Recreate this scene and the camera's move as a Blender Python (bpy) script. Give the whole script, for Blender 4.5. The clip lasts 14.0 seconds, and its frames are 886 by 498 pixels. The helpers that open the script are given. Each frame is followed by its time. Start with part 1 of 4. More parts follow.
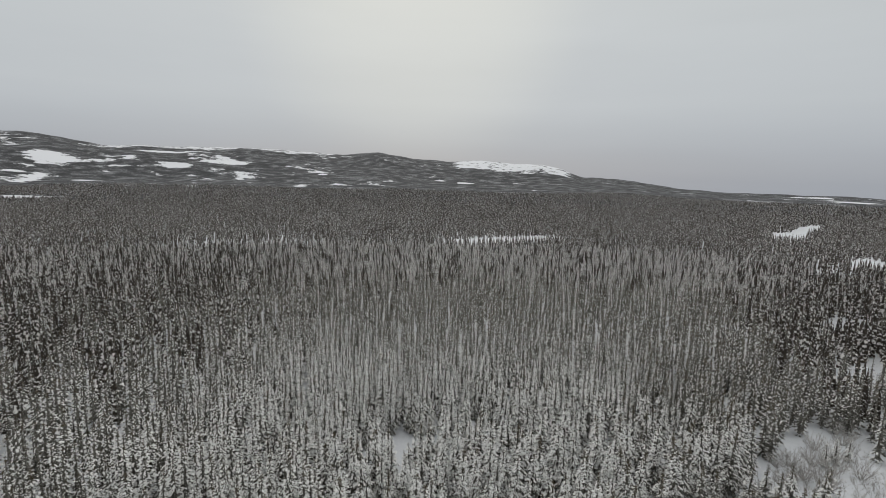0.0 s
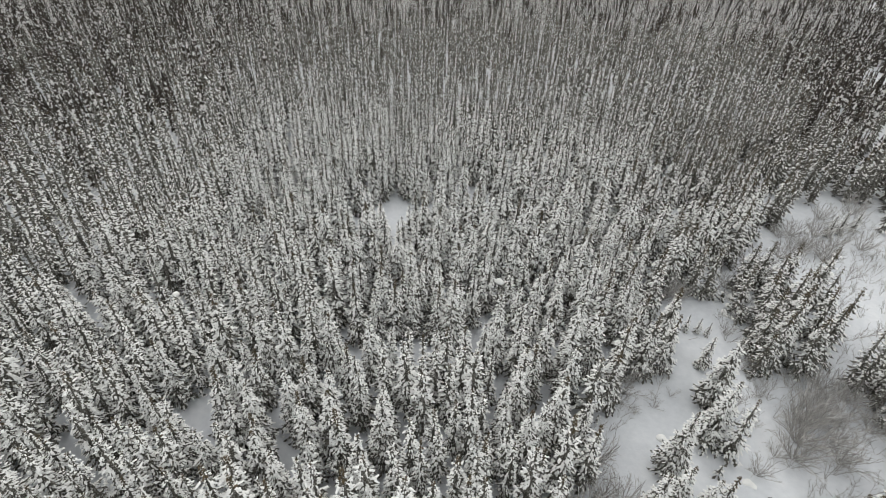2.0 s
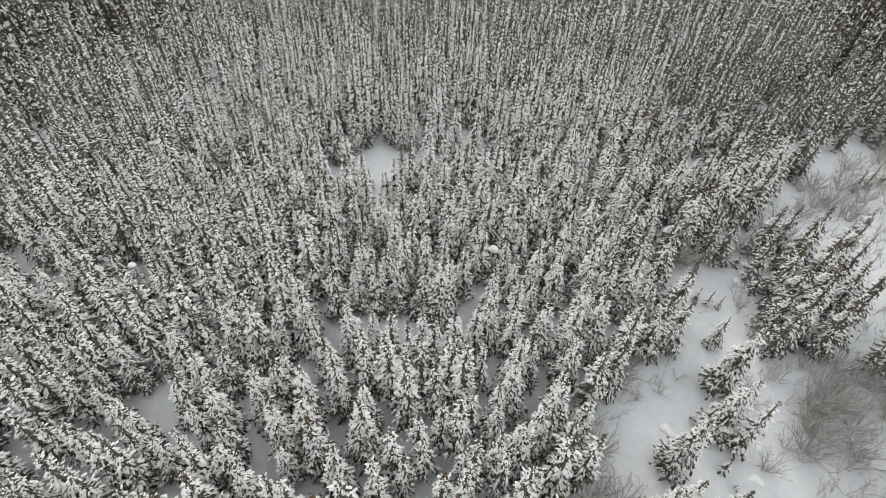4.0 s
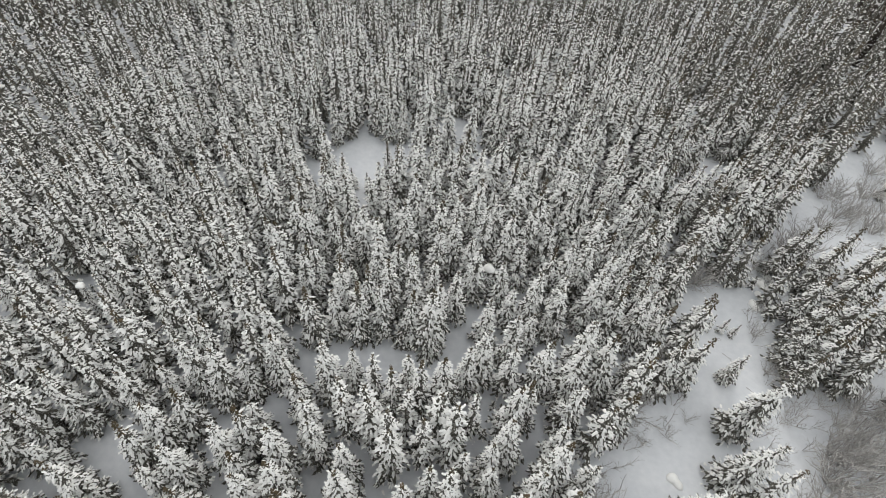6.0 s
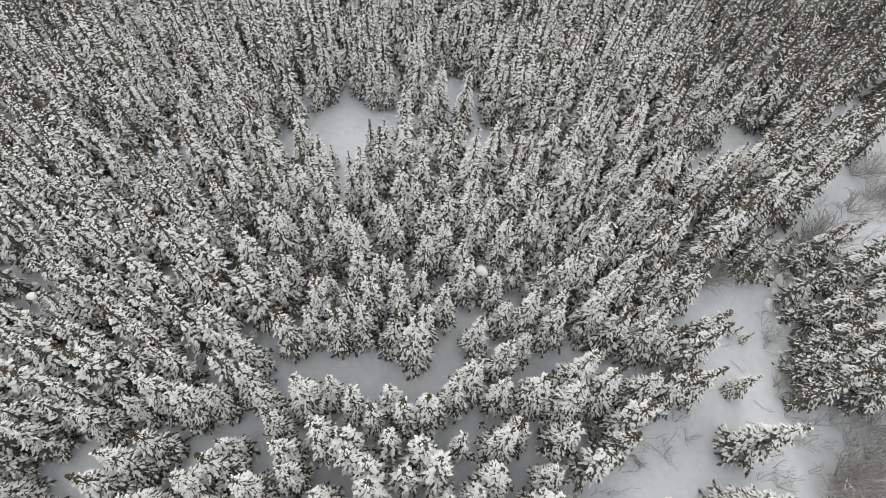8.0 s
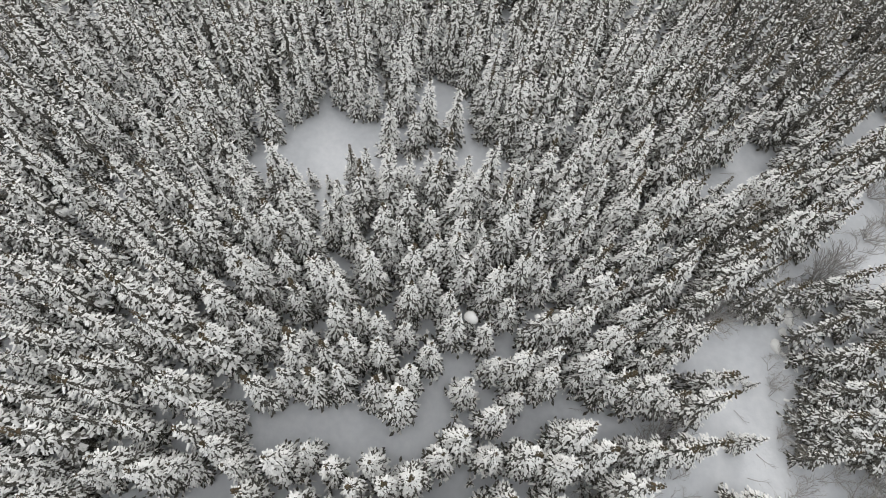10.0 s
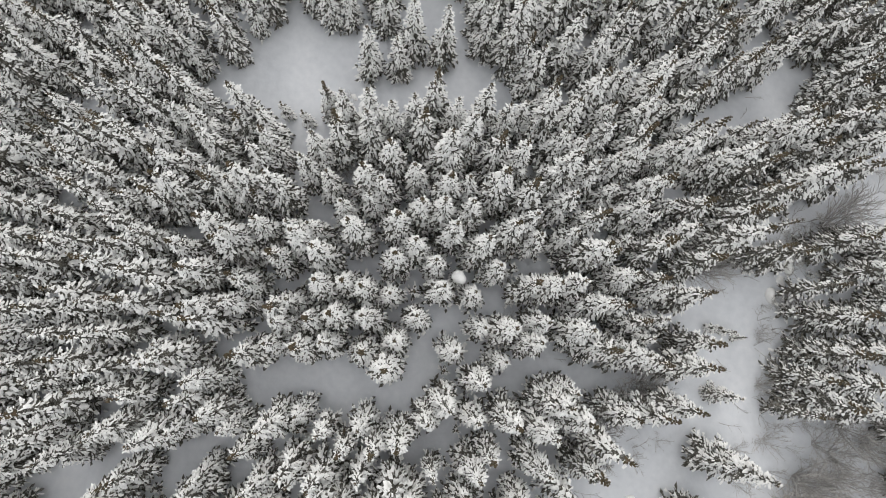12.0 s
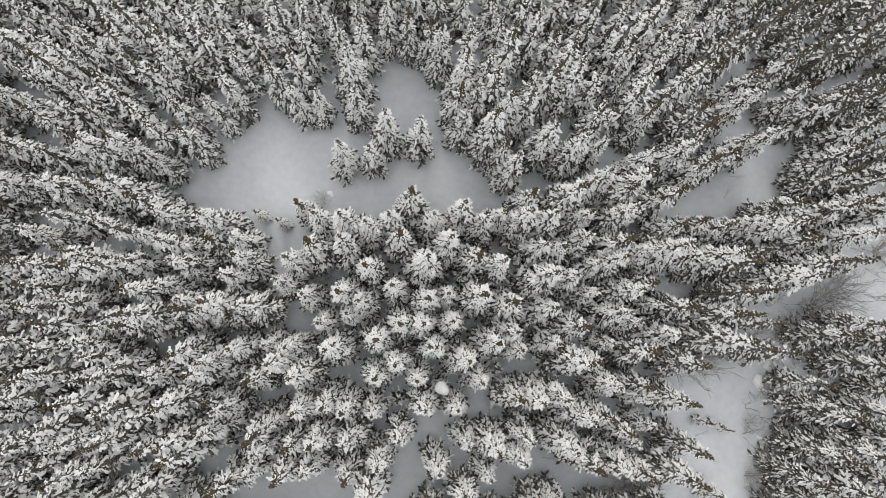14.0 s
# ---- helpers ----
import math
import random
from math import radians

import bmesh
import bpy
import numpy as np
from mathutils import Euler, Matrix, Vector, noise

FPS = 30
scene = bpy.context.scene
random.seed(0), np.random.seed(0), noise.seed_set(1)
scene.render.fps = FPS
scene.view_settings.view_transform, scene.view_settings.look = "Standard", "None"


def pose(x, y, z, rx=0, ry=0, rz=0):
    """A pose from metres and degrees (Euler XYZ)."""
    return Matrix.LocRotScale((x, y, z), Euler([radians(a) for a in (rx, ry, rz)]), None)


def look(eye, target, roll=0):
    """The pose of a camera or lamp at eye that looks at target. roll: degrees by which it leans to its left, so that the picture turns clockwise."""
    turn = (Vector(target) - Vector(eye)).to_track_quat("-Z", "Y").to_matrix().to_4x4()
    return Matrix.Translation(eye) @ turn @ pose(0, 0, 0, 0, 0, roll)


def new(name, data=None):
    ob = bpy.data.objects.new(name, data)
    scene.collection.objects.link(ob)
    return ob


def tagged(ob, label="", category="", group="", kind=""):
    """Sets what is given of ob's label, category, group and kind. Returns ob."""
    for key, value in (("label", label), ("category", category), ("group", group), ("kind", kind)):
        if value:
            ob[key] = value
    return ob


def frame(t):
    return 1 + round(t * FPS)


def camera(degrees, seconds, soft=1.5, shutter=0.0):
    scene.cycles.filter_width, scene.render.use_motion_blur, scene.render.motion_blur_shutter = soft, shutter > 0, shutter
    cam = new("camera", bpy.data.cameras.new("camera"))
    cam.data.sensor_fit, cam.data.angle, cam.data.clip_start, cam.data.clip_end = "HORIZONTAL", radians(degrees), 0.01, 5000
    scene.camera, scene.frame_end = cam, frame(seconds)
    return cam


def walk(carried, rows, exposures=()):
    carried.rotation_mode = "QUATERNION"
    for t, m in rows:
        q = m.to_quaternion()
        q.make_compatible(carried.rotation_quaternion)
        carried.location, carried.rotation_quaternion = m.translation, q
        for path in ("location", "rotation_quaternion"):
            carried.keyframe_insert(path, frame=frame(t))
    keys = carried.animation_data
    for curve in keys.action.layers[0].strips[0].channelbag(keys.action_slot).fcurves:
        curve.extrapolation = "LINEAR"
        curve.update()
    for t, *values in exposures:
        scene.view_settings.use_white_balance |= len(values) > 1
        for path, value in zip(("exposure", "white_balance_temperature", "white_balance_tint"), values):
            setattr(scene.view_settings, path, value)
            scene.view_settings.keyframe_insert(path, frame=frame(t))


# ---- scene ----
LENS = 82.1
cam = camera(LENS, 14.0, soft=0.4)
PATH = [
    (0, (3.967, 2.406, 67.706), (-0.554, 21.673, 64.820), 1.46),
    (0.5, (3.394, 6.109, 67.686), (-0.996, 24.996, 62.786), 1.61),
    (1, (2.591, 9.978, 67.708), (-1.544, 28.106, 60.342), 1.74),
    (1.5, (1.642, 13.719, 67.827), (-2.120, 30.737, 58.017), 1.96),
    (2, (0.933, 16.954, 67.583), (-2.389, 32.606, 55.584), 2.24),
    (2.5, (0.838, 20.479, 67.841), (-2.193, 34.909, 54.329), 2.16),
    (3, (0.582, 23.668, 67.899), (-2.320, 37.724, 53.970), 2.16),
    (3.2, (0.350, 24.839, 67.830), (-2.510, 38.879, 53.876), 2.17),
    (5.3, (-3.240, 36.820, 66.595), (-5.140, 49.628, 51.352), 5.74),
    (5.5, (-3.419, 38.061, 66.597), (-5.288, 50.811, 51.303), 5.78),
    (6, (-3.735, 41.244, 66.726), (-5.599, 53.921, 51.370), 5.75),
    (6.5, (-4.030, 44.585, 66.948), (-5.830, 56.976, 51.352), 5.80),
    (7, (-4.226, 47.915, 67.011), (-5.923, 59.811, 51.023), 5.92),
    (7.5, (-4.439, 51.232, 67.184), (-5.951, 62.327, 50.613), 6.23),
    (8, (-4.783, 54.886, 67.483), (-6.079, 65.023, 50.291), 6.67),
    (8.5, (-5.065, 58.331, 67.717), (-6.255, 67.915, 50.203), 6.84),
    (8.7, (-5.206, 59.506, 67.703), (-6.368, 69.041, 50.161), 6.96),
    (10.8, (-6.875, 71.669, 67.945), (-7.141, 78.427, 49.123), 11.44),
    (11, (-6.967, 73.059, 67.964), (-7.042, 78.918, 48.841), 12.87),
    (11.5, (-7.183, 76.757, 68.183), (-6.824, 80.611, 48.561), 18.77),
    (12, (-7.540, 80.626, 68.470), (-7.093, 84.012, 48.763), 20.90),
    (12.5, (-7.669, 84.392, 68.861), (-7.249, 87.647, 49.132), 20.73),
    (13, (-7.836, 88.016, 69.248), (-7.435, 91.173, 49.502), 20.64),
    (13.5, (-8.131, 91.623, 69.543), (-7.680, 94.715, 49.788), 21.39),
    (14, (-8.338, 95.148, 69.926), (-7.762, 98.180, 50.165), 21.85),
]
EXPOSURES = [(0.0, -0.07, 6500, 10), (0.7, 0.05, 6500, 10), (1.4, 0.33, 6500, 10), (2.2, 0.46, 6500, 10), (3.2, 0.48, 6500, 10), (8.5, 0.46, 6490, 11), (12.0, 0.44, 6470, 12), (14.0, 0.40, 6470, 12)]

walk(cam, [(t, look(eye, target, roll)) for t, eye, target, roll in PATH], exposures=EXPOSURES)

# ---- world and sun: a bright overcast winter sky with the low sun hidden in cloud ----
SUN_AZ, SUN_EL = radians(-17), radians(32)
SUN_DIR = Vector((math.sin(SUN_AZ) * math.cos(SUN_EL), math.cos(SUN_AZ) * math.cos(SUN_EL), math.sin(SUN_EL)))


def build_world():
    w = bpy.data.worlds.new("overcast_sky")
    scene.world = w
    w.use_nodes = True
    nt = w.node_tree
    nt.nodes.clear()
    add = nt.nodes.new
    out, bg = add("ShaderNodeOutputWorld"), add("ShaderNodeBackground")
    coord, sep = add("ShaderNodeTexCoord"), add("ShaderNodeSeparateXYZ")
    nt.links.new(coord.outputs["Generated"], sep.inputs[0])
    sky = add("ShaderNodeTexSky")
    sky.sky_type, sky.sun_disc = "NISHITA", False
    sky.sun_elevation, sky.sun_rotation = SUN_EL, SUN_AZ
    dim = add("ShaderNodeMixRGB")
    dim.blend_type = "MULTIPLY"
    dim.inputs[0].default_value, dim.inputs[2].default_value = 1.0, (0.08, 0.08, 0.08, 1)
    nt.links.new(sky.outputs[0], dim.inputs[1])
    # the cloud deck: blue-grey low down, lighter overhead
    deck = add("ShaderNodeValToRGB")
    el = deck.color_ramp.elements
    el[0].position, el[0].color = 0.0, (0.36, 0.39, 0.44, 1)
    el[1].position, el[1].color = 1.0, (0.90, 0.905, 0.90, 1)
    for at, c in ((0.045, (0.405, 0.43, 0.475, 1)), (0.13, (0.535, 0.56, 0.58, 1)), (0.30, (0.60, 0.625, 0.625, 1))):
        e = el.new(at)
        e.color = c
    nt.links.new(sep.outputs[2], deck.inputs[0])
    # soft streaks in the cloud
    mapping, streak, tone = add("ShaderNodeMapping"), add("ShaderNodeTexNoise"), add("ShaderNodeMapRange")
    mapping.inputs["Scale"].default_value = (1.2, 1.2, 7)
    streak.inputs["Scale"].default_value, streak.inputs["Detail"].default_value = 1.6, 4
    tone.inputs[3].default_value, tone.inputs[4].default_value = 0.945, 1.07
    nt.links.new(coord.outputs["Generated"], mapping.inputs[0])
    nt.links.new(mapping.outputs[0], streak.inputs[0])
    nt.links.new(streak.outputs[0], tone.inputs[0])
    shade = add("ShaderNodeMixRGB")
    shade.blend_type, shade.inputs[0].default_value = "MULTIPLY", 1.0
    nt.links.new(deck.outputs[0], shade.inputs[1])
    nt.links.new(tone.outputs[0], shade.inputs[2])
    # the veiled sun brightens the cloud round it
    dot, glow = add("ShaderNodeVectorMath"), add("ShaderNodeMapRange")
    dot.operation = "DOT_PRODUCT"
    dot.inputs[1].default_value = Vector((math.sin(SUN_AZ) * 0.955, math.cos(SUN_AZ) * 0.955, 0.297))
    glow.interpolation_type = "SMOOTHSTEP"
    glow.inputs[1].default_value, glow.inputs[2].default_value = 0.945, 1.0
    glow.inputs[3].default_value, glow.inputs[4].default_value = 0.0, 1.0
    warm = add("ShaderNodeMixRGB")
    warm.blend_type, warm.inputs[2].default_value = "ADD", (0.09, 0.08, 0.045, 1)
    nt.links.new(coord.outputs["Generated"], dot.inputs[0])
    nt.links.new(dot.outputs["Value"], glow.inputs[0])
    nt.links.new(glow.outputs[0], warm.inputs[0])
    nt.links.new(shade.outputs[0], warm.inputs[1])
    mix = add("ShaderNodeMixRGB")
    mix.inputs[0].default_value = 0.93
    nt.links.new(dim.outputs[0], mix.inputs[1])
    nt.links.new(warm.outputs[0], mix.inputs[2])
    nt.links.new(mix.outputs[0], bg.inputs[0])
    nt.links.new(bg.outputs[0], out.inputs[0])


build_world()
sun = new("sun", bpy.data.lights.new("sun", "SUN"))
sun.data.energy, sun.data.angle, sun.data.color = 0.8, radians(30), (1.0, 0.96, 0.9)
sun.matrix_world = look((0, 0, 300), Vector((0, 0, 300)) - SUN_DIR)


# ---- materials ----
def material(name, tones, scale, rough=0.9, bump=0.0, bump_scale=20.0, vary=0.0, spec=0.2):
    """Noise between three tones at two scales, with fine relief; vary: a tone of its own for each piece."""
    m = bpy.data.materials.new(name)
    m.use_nodes = True
    nt = m.node_tree
    add, link = nt.nodes.new, nt.links.new
    bsdf = nt.nodes["Principled BSDF"]
    geo = add("ShaderNodeNewGeometry")
    big, small = add("ShaderNodeTexNoise"), add("ShaderNodeTexNoise")
    big.inputs["Scale"].default_value, big.inputs["Detail"].default_value = scale, 3
    small.inputs["Scale"].default_value, small.inputs["Detail"].default_value = scale * 9, 3
    blend = add("ShaderNodeMath")
    blend.operation = "MULTIPLY_ADD"
    blend.inputs[1].default_value = 0.45
    half = add("ShaderNodeMath")
    half.operation = "MULTIPLY"
    half.inputs[1].default_value = 0.55
    link(geo.outputs["Position"], big.inputs[0])
    link(geo.outputs["Position"], small.inputs[0])
    link(big.outputs[0], half.inputs[0])
    link(small.outputs[0], blend.inputs[0])
    link(half.outputs[0], blend.inputs[2])
    ramp = add("ShaderNodeValToRGB")
    el = ramp.color_ramp.elements
    el[0].position, el[0].color = 0.33, (*tones[0], 1)
    el[1].position, el[1].color = 0.67, (*tones[2], 1)
    mid = el.new(0.5)
    mid.color = (*tones[1], 1)
    link(blend.outputs[0], ramp.inputs[0])
    colour = ramp.outputs[0]
    if vary:
        span, hsv = add("ShaderNodeMapRange"), add("ShaderNodeHueSaturation")
        span.inputs[3].default_value, span.inputs[4].default_value = 1 - vary, 1 + vary
        link(geo.outputs["Random Per Island"], span.inputs[0])
        link(span.outputs[0], hsv.inputs["Value"])
        link(colour, hsv.inputs["Color"])
        colour = hsv.outputs[0]
    link(colour, bsdf.inputs["Base Color"])
    bsdf.inputs["Roughness"].default_value = rough
    bsdf.inputs["Specular IOR Level"].default_value = spec
    if bump:
        fine, lift = add("ShaderNodeTexNoise"), add("ShaderNodeBump")
        fine.inputs["Scale"].default_value, fine.inputs["Detail"].default_value = bump_scale, 4
        lift.inputs["Strength"].default_value, lift.inputs["Distance"].default_value = bump, 0.05
        link(geo.outputs["Position"], fine.inputs[0])
        link(fine.outputs[0], lift.inputs["Height"])
        link(lift.outputs[0], bsdf.inputs["Normal"])
    return m


SNOW = material("snow_ground", ((0.59, 0.605, 0.625), (0.65, 0.665, 0.685), (0.71, 0.72, 0.735)), 0.12, 0.85, 0.35, 3.0)
BOUGH_SNOW = material("bough_snow", ((0.78, 0.775, 0.75), (0.85, 0.845, 0.82), (0.91, 0.905, 0.88)), 1.2, 0.9, 0.3, 14.0, 0.07)
DARK_TIP = material("cone_laden_tip", ((0.055, 0.050, 0.028), (0.095, 0.075, 0.045), (0.15, 0.105, 0.068)), 1.4, 0.8, 0.4, 40.0, 0.35)
BARK = material("spruce_bark", ((0.05, 0.042, 0.035), (0.09, 0.075, 0.06), (0.14, 0.125, 0.11)), 3.0, 0.9, 0.6, 30.0)
TWIG = material("grey_twig", ((0.26, 0.25, 0.235), (0.40, 0.385, 0.365), (0.58, 0.565, 0.55)), 4.0, 0.9, 0.3, 40.0, 0.25)


def hill_material():
    """Dark far woods, with snow where the land lies open (the sheet's "bare" attribute) and ragged edges between."""
    m = material("far_woods", ((0.03, 0.031, 0.033), (0.06, 0.061, 0.064), (0.27, 0.275, 0.285)), 0.016, 0.95)
    nt = m.node_tree
    add, link = nt.nodes.new, nt.links.new
    bsdf = nt.nodes["Principled BSDF"]
    woods = bsdf.inputs["Base Color"].links[0].from_socket
    geo, bare, rag = add("ShaderNodeNewGeometry"), add("ShaderNodeAttribute"), add("ShaderNodeTexNoise")
    bare.attribute_name = "bare"
    rag.inputs["Scale"].default_value, rag.inputs["Detail"].default_value = 0.014, 7
    rag.inputs["Roughness"].default_value = 0.65
    total, edge, mix = add("ShaderNodeMath"), add("ShaderNodeMapRange"), add("ShaderNodeMixRGB")
    total.operation = "ADD"
    edge.interpolation_type = "SMOOTHSTEP"
    edge.inputs[1].default_value, edge.inputs[2].default_value = 0.97, 1.05
    mix.inputs[2].default_value = (0.76, 0.77, 0.79, 1)
    link(geo.outputs["Position"], rag.inputs[0])
    link(bare.outputs["Fac"], total.inputs[0])
    link(rag.outputs[0], total.inputs[1])
    link(total.outputs[0], edge.inputs[0])
    link(edge.outputs[0], mix.inputs[0])
    link(woods, mix.inputs[1])
    link(mix.outputs[0], bsdf.inputs["Base Color"])
    return m


FAR_WOODS = hill_material()


def frosted(name, share, scale, tones=((0.030, 0.026, 0.021), (0.055, 0.046, 0.038), (0.100, 0.085, 0.072)), frost=(0.82, 0.80, 0.78, 1)):
    """Spruce boughs flecked with snow or rime."""
    m = material(name, tones, 0.5, 0.9, 0.0, 20.0, 0.25)
    nt = m.node_tree
    add, link = nt.nodes.new, nt.links.new
    bsdf = nt.nodes["Principled BSDF"]
    boughs = bsdf.inputs["Base Color"].links[0].from_socket
    geo, fleck, cut, mix = add("ShaderNodeNewGeometry"), add("ShaderNodeTexNoise"), add("ShaderNodeMapRange"), add("ShaderNodeMixRGB")
    fleck.inputs["Scale"].default_value, fleck.inputs["Detail"].default_value = scale, 2
    cut.inputs[1].default_value, cut.inputs[2].default_value = 0.57 - 0.25 * share, 0.635 - 0.25 * share
    mix.inputs[2].default_value = frost
    tall = add("ShaderNodeVectorMath")
    tall.operation = "MULTIPLY"
    tall.inputs[1].default_value = (0.9, 0.9, 1.35)
    link(geo.outputs["Position"], tall.inputs[0])
    link(tall.outputs[0], fleck.inputs[0])
    link(fleck.outputs[0], cut.inputs[0])
    link(cut.outputs[0], mix.inputs[0])
    link(boughs, mix.inputs[1])
    link(mix.outputs[0], bsdf.inputs["Base Color"])
    return m


NEEDLES = frosted("spruce_needles", 0.10, 5.0, ((0.050, 0.047, 0.038), (0.090, 0.085, 0.070), (0.16, 0.147, 0.125)), (0.34, 0.335, 0.315, 1))
FROSTED = frosted("frosted_boughs", 0.5, 1.5)
FROSTED_DARK = frosted("thinly_frosted_boughs", -0.1, 1.7)
FROSTED_FAR = frosted("frosted_far_boughs", 0.2, 0.8)


# ---- the lie of the land ----
def smooth(a, b, x):
    t = np.clip((np.asarray(x, float) - a) / (b - a), 0, 1)
    return t * t * (3 - 2 * t)


PROFILE_Y = np.arange(-6000, 9001, 5.0)
_rise = 0.018 * smooth(-160, -20, PROFILE_Y) - 0.040 * smooth(140, 260, PROFILE_Y) + 0.022 * smooth(500, 900, PROFILE_Y)
PROFILE_Z = np.cumsum(_rise) * 5.0
PROFILE_Z -= np.interp(90, PROFILE_Y, PROFILE_Z)

# the skyline all round the north: bearing in degrees, rise over distance
RIDGE_BEARING = (-80, -54, -51.7, -49.7, -48, -46.4, -43, -40, -34, -29.6, -24.5, -22.4, -20.6, -18.7, -16.2, -12.4, -9.3, -6.2, -2.5, -0.1, 1.7, 4.6, 7.5, 11.3, 15.3, 19, 25, 28, 40, 80)
RIDGE_RISE = (0.045, 0.047, 0.0475, 0.041, 0.036, 0.0313, 0.036, 0.035, 0.038, 0.036, 0.031, 0.035, 0.0384, 0.034, 0.0266, 0.025, 0.0274, 0.0244, 0.0215, 0.014,
              0.001, -0.001, -0.0046, -0.0156, -0.0188, -0.0199, -0.0189, -0.0226, -0.024, -0.02)


def wave(x, y, size, seed):
    """Smooth uneven ground, about -1 to 1, without any table."""
    u, v = np.asarray(x, float) / size + seed * 1.7, np.asarray(y, float) / size - seed * 2.3
    return (np.sin(u * 1.9 + 1.3 * np.sin(v * 1.1 + seed)) + np.sin(v * 2.3 + 1.1 * np.sin(u * 1.6 - seed))
            + 0.5 * np.sin(u * 4.7 + v * 3.9 + seed)) / 2.5


def plain_z(x, y):
    x, y = np.asarray(x, float), np.asarray(y, float)
    side = 120 * np.tanh(x / 120)
    return 1.7 + np.interp(y, PROFILE_Y, PROFILE_Z) + 0.030 * side - 0.012 * (x - side) * smooth(150, 500, x)


def ground_z(x, y):
    x, y = np.asarray(x, float), np.asarray(y, float)
    z = plain_z(x, y) + 0.22 * wave(x, y, 9, 1) + 0.10 * wave(x, y, 3.1, 2)
    r, bearing = np.hypot(x, y), np.degrees(np.arctan2(x, y))
    top = 67.5 + r * np.interp(bearing, RIDGE_BEARING, RIDGE_RISE) + 10 * wave(x, y, 160, 3) * smooth(2500, 3600, r)
    low = z + 6 * wave(x, y, 260, 4) * smooth(700, 1600, r)
    t = smooth(2300, 4300, r + 120 * wave(x, y, 420, 6))
    return np.where(r > 2000, low * (1 - t) + top * t, low)


# ---- openings in the forest: glades, the brook and far bogs ----
NORTH_GLADES = (
    [(-42.2, 105.6), (-40.2, 108.7), (-37.4, 110.7), (-37.0, 113.9), (-35.9, 116.6), (-33.1, 120.9), (-29.3, 119.0), (-24.8, 118.6), (-19.8, 119.6), (-20.5, 126.7), (-20.9, 131.6), (-17.6, 128.5), (-14.7, 129.6), (-11.0, 127.3), (-9.2, 120.5), (-7.5, 118.4), (-3.6, 118.5), (-1.8, 115.2), (0.8, 113.5), (0.9, 111.6), (-4.4, 110.0), (-12.0, 108.9), (-17.9, 107.1), (-23.9, 106.0), (-24.2, 102.2), (-25.4, 98.9), (-29.0, 101.2), (-32.7, 103.5), (-37.4, 103.8)],
    [(17.9, 114.0), (23.6, 118.8), (30.6, 123.7), (31.5, 126.6), (26.5, 127.5), (29.8, 134.2), (32.3, 133.8), (34.7, 130.6), (39.0, 130.2), (38.6, 126.8), (36.8, 122.7), (39.7, 120.8), (39.6, 117.5), (32.6, 116.7), (24.9, 114.8)],
    [(6.8, 95.5), (9.3, 93.7), (13.4, 92.1), (15.5, 90.7), (10.8, 89.8), (7.3, 92.2)],
    [(15.4, 122.8), (18.2, 124.2), (18.5, 119.3), (16.6, 119.1)],
    [(20.4, 144.6), (25.2, 146.2), (24.1, 141.6), (21.3, 141.1)],
    [(-67.4, 110.8), (-60.3, 110.6), (-57.8, 108.4), (-62.8, 108.5)],
    [(-52.9, 106.4), (-42.2, 107.1), (-42.5, 105.4), (-49.3, 104.6)],
    [(-59.8, 96.4), (-55.4, 97.0), (-53.9, 94.3), (-59.2, 93.3)],
)
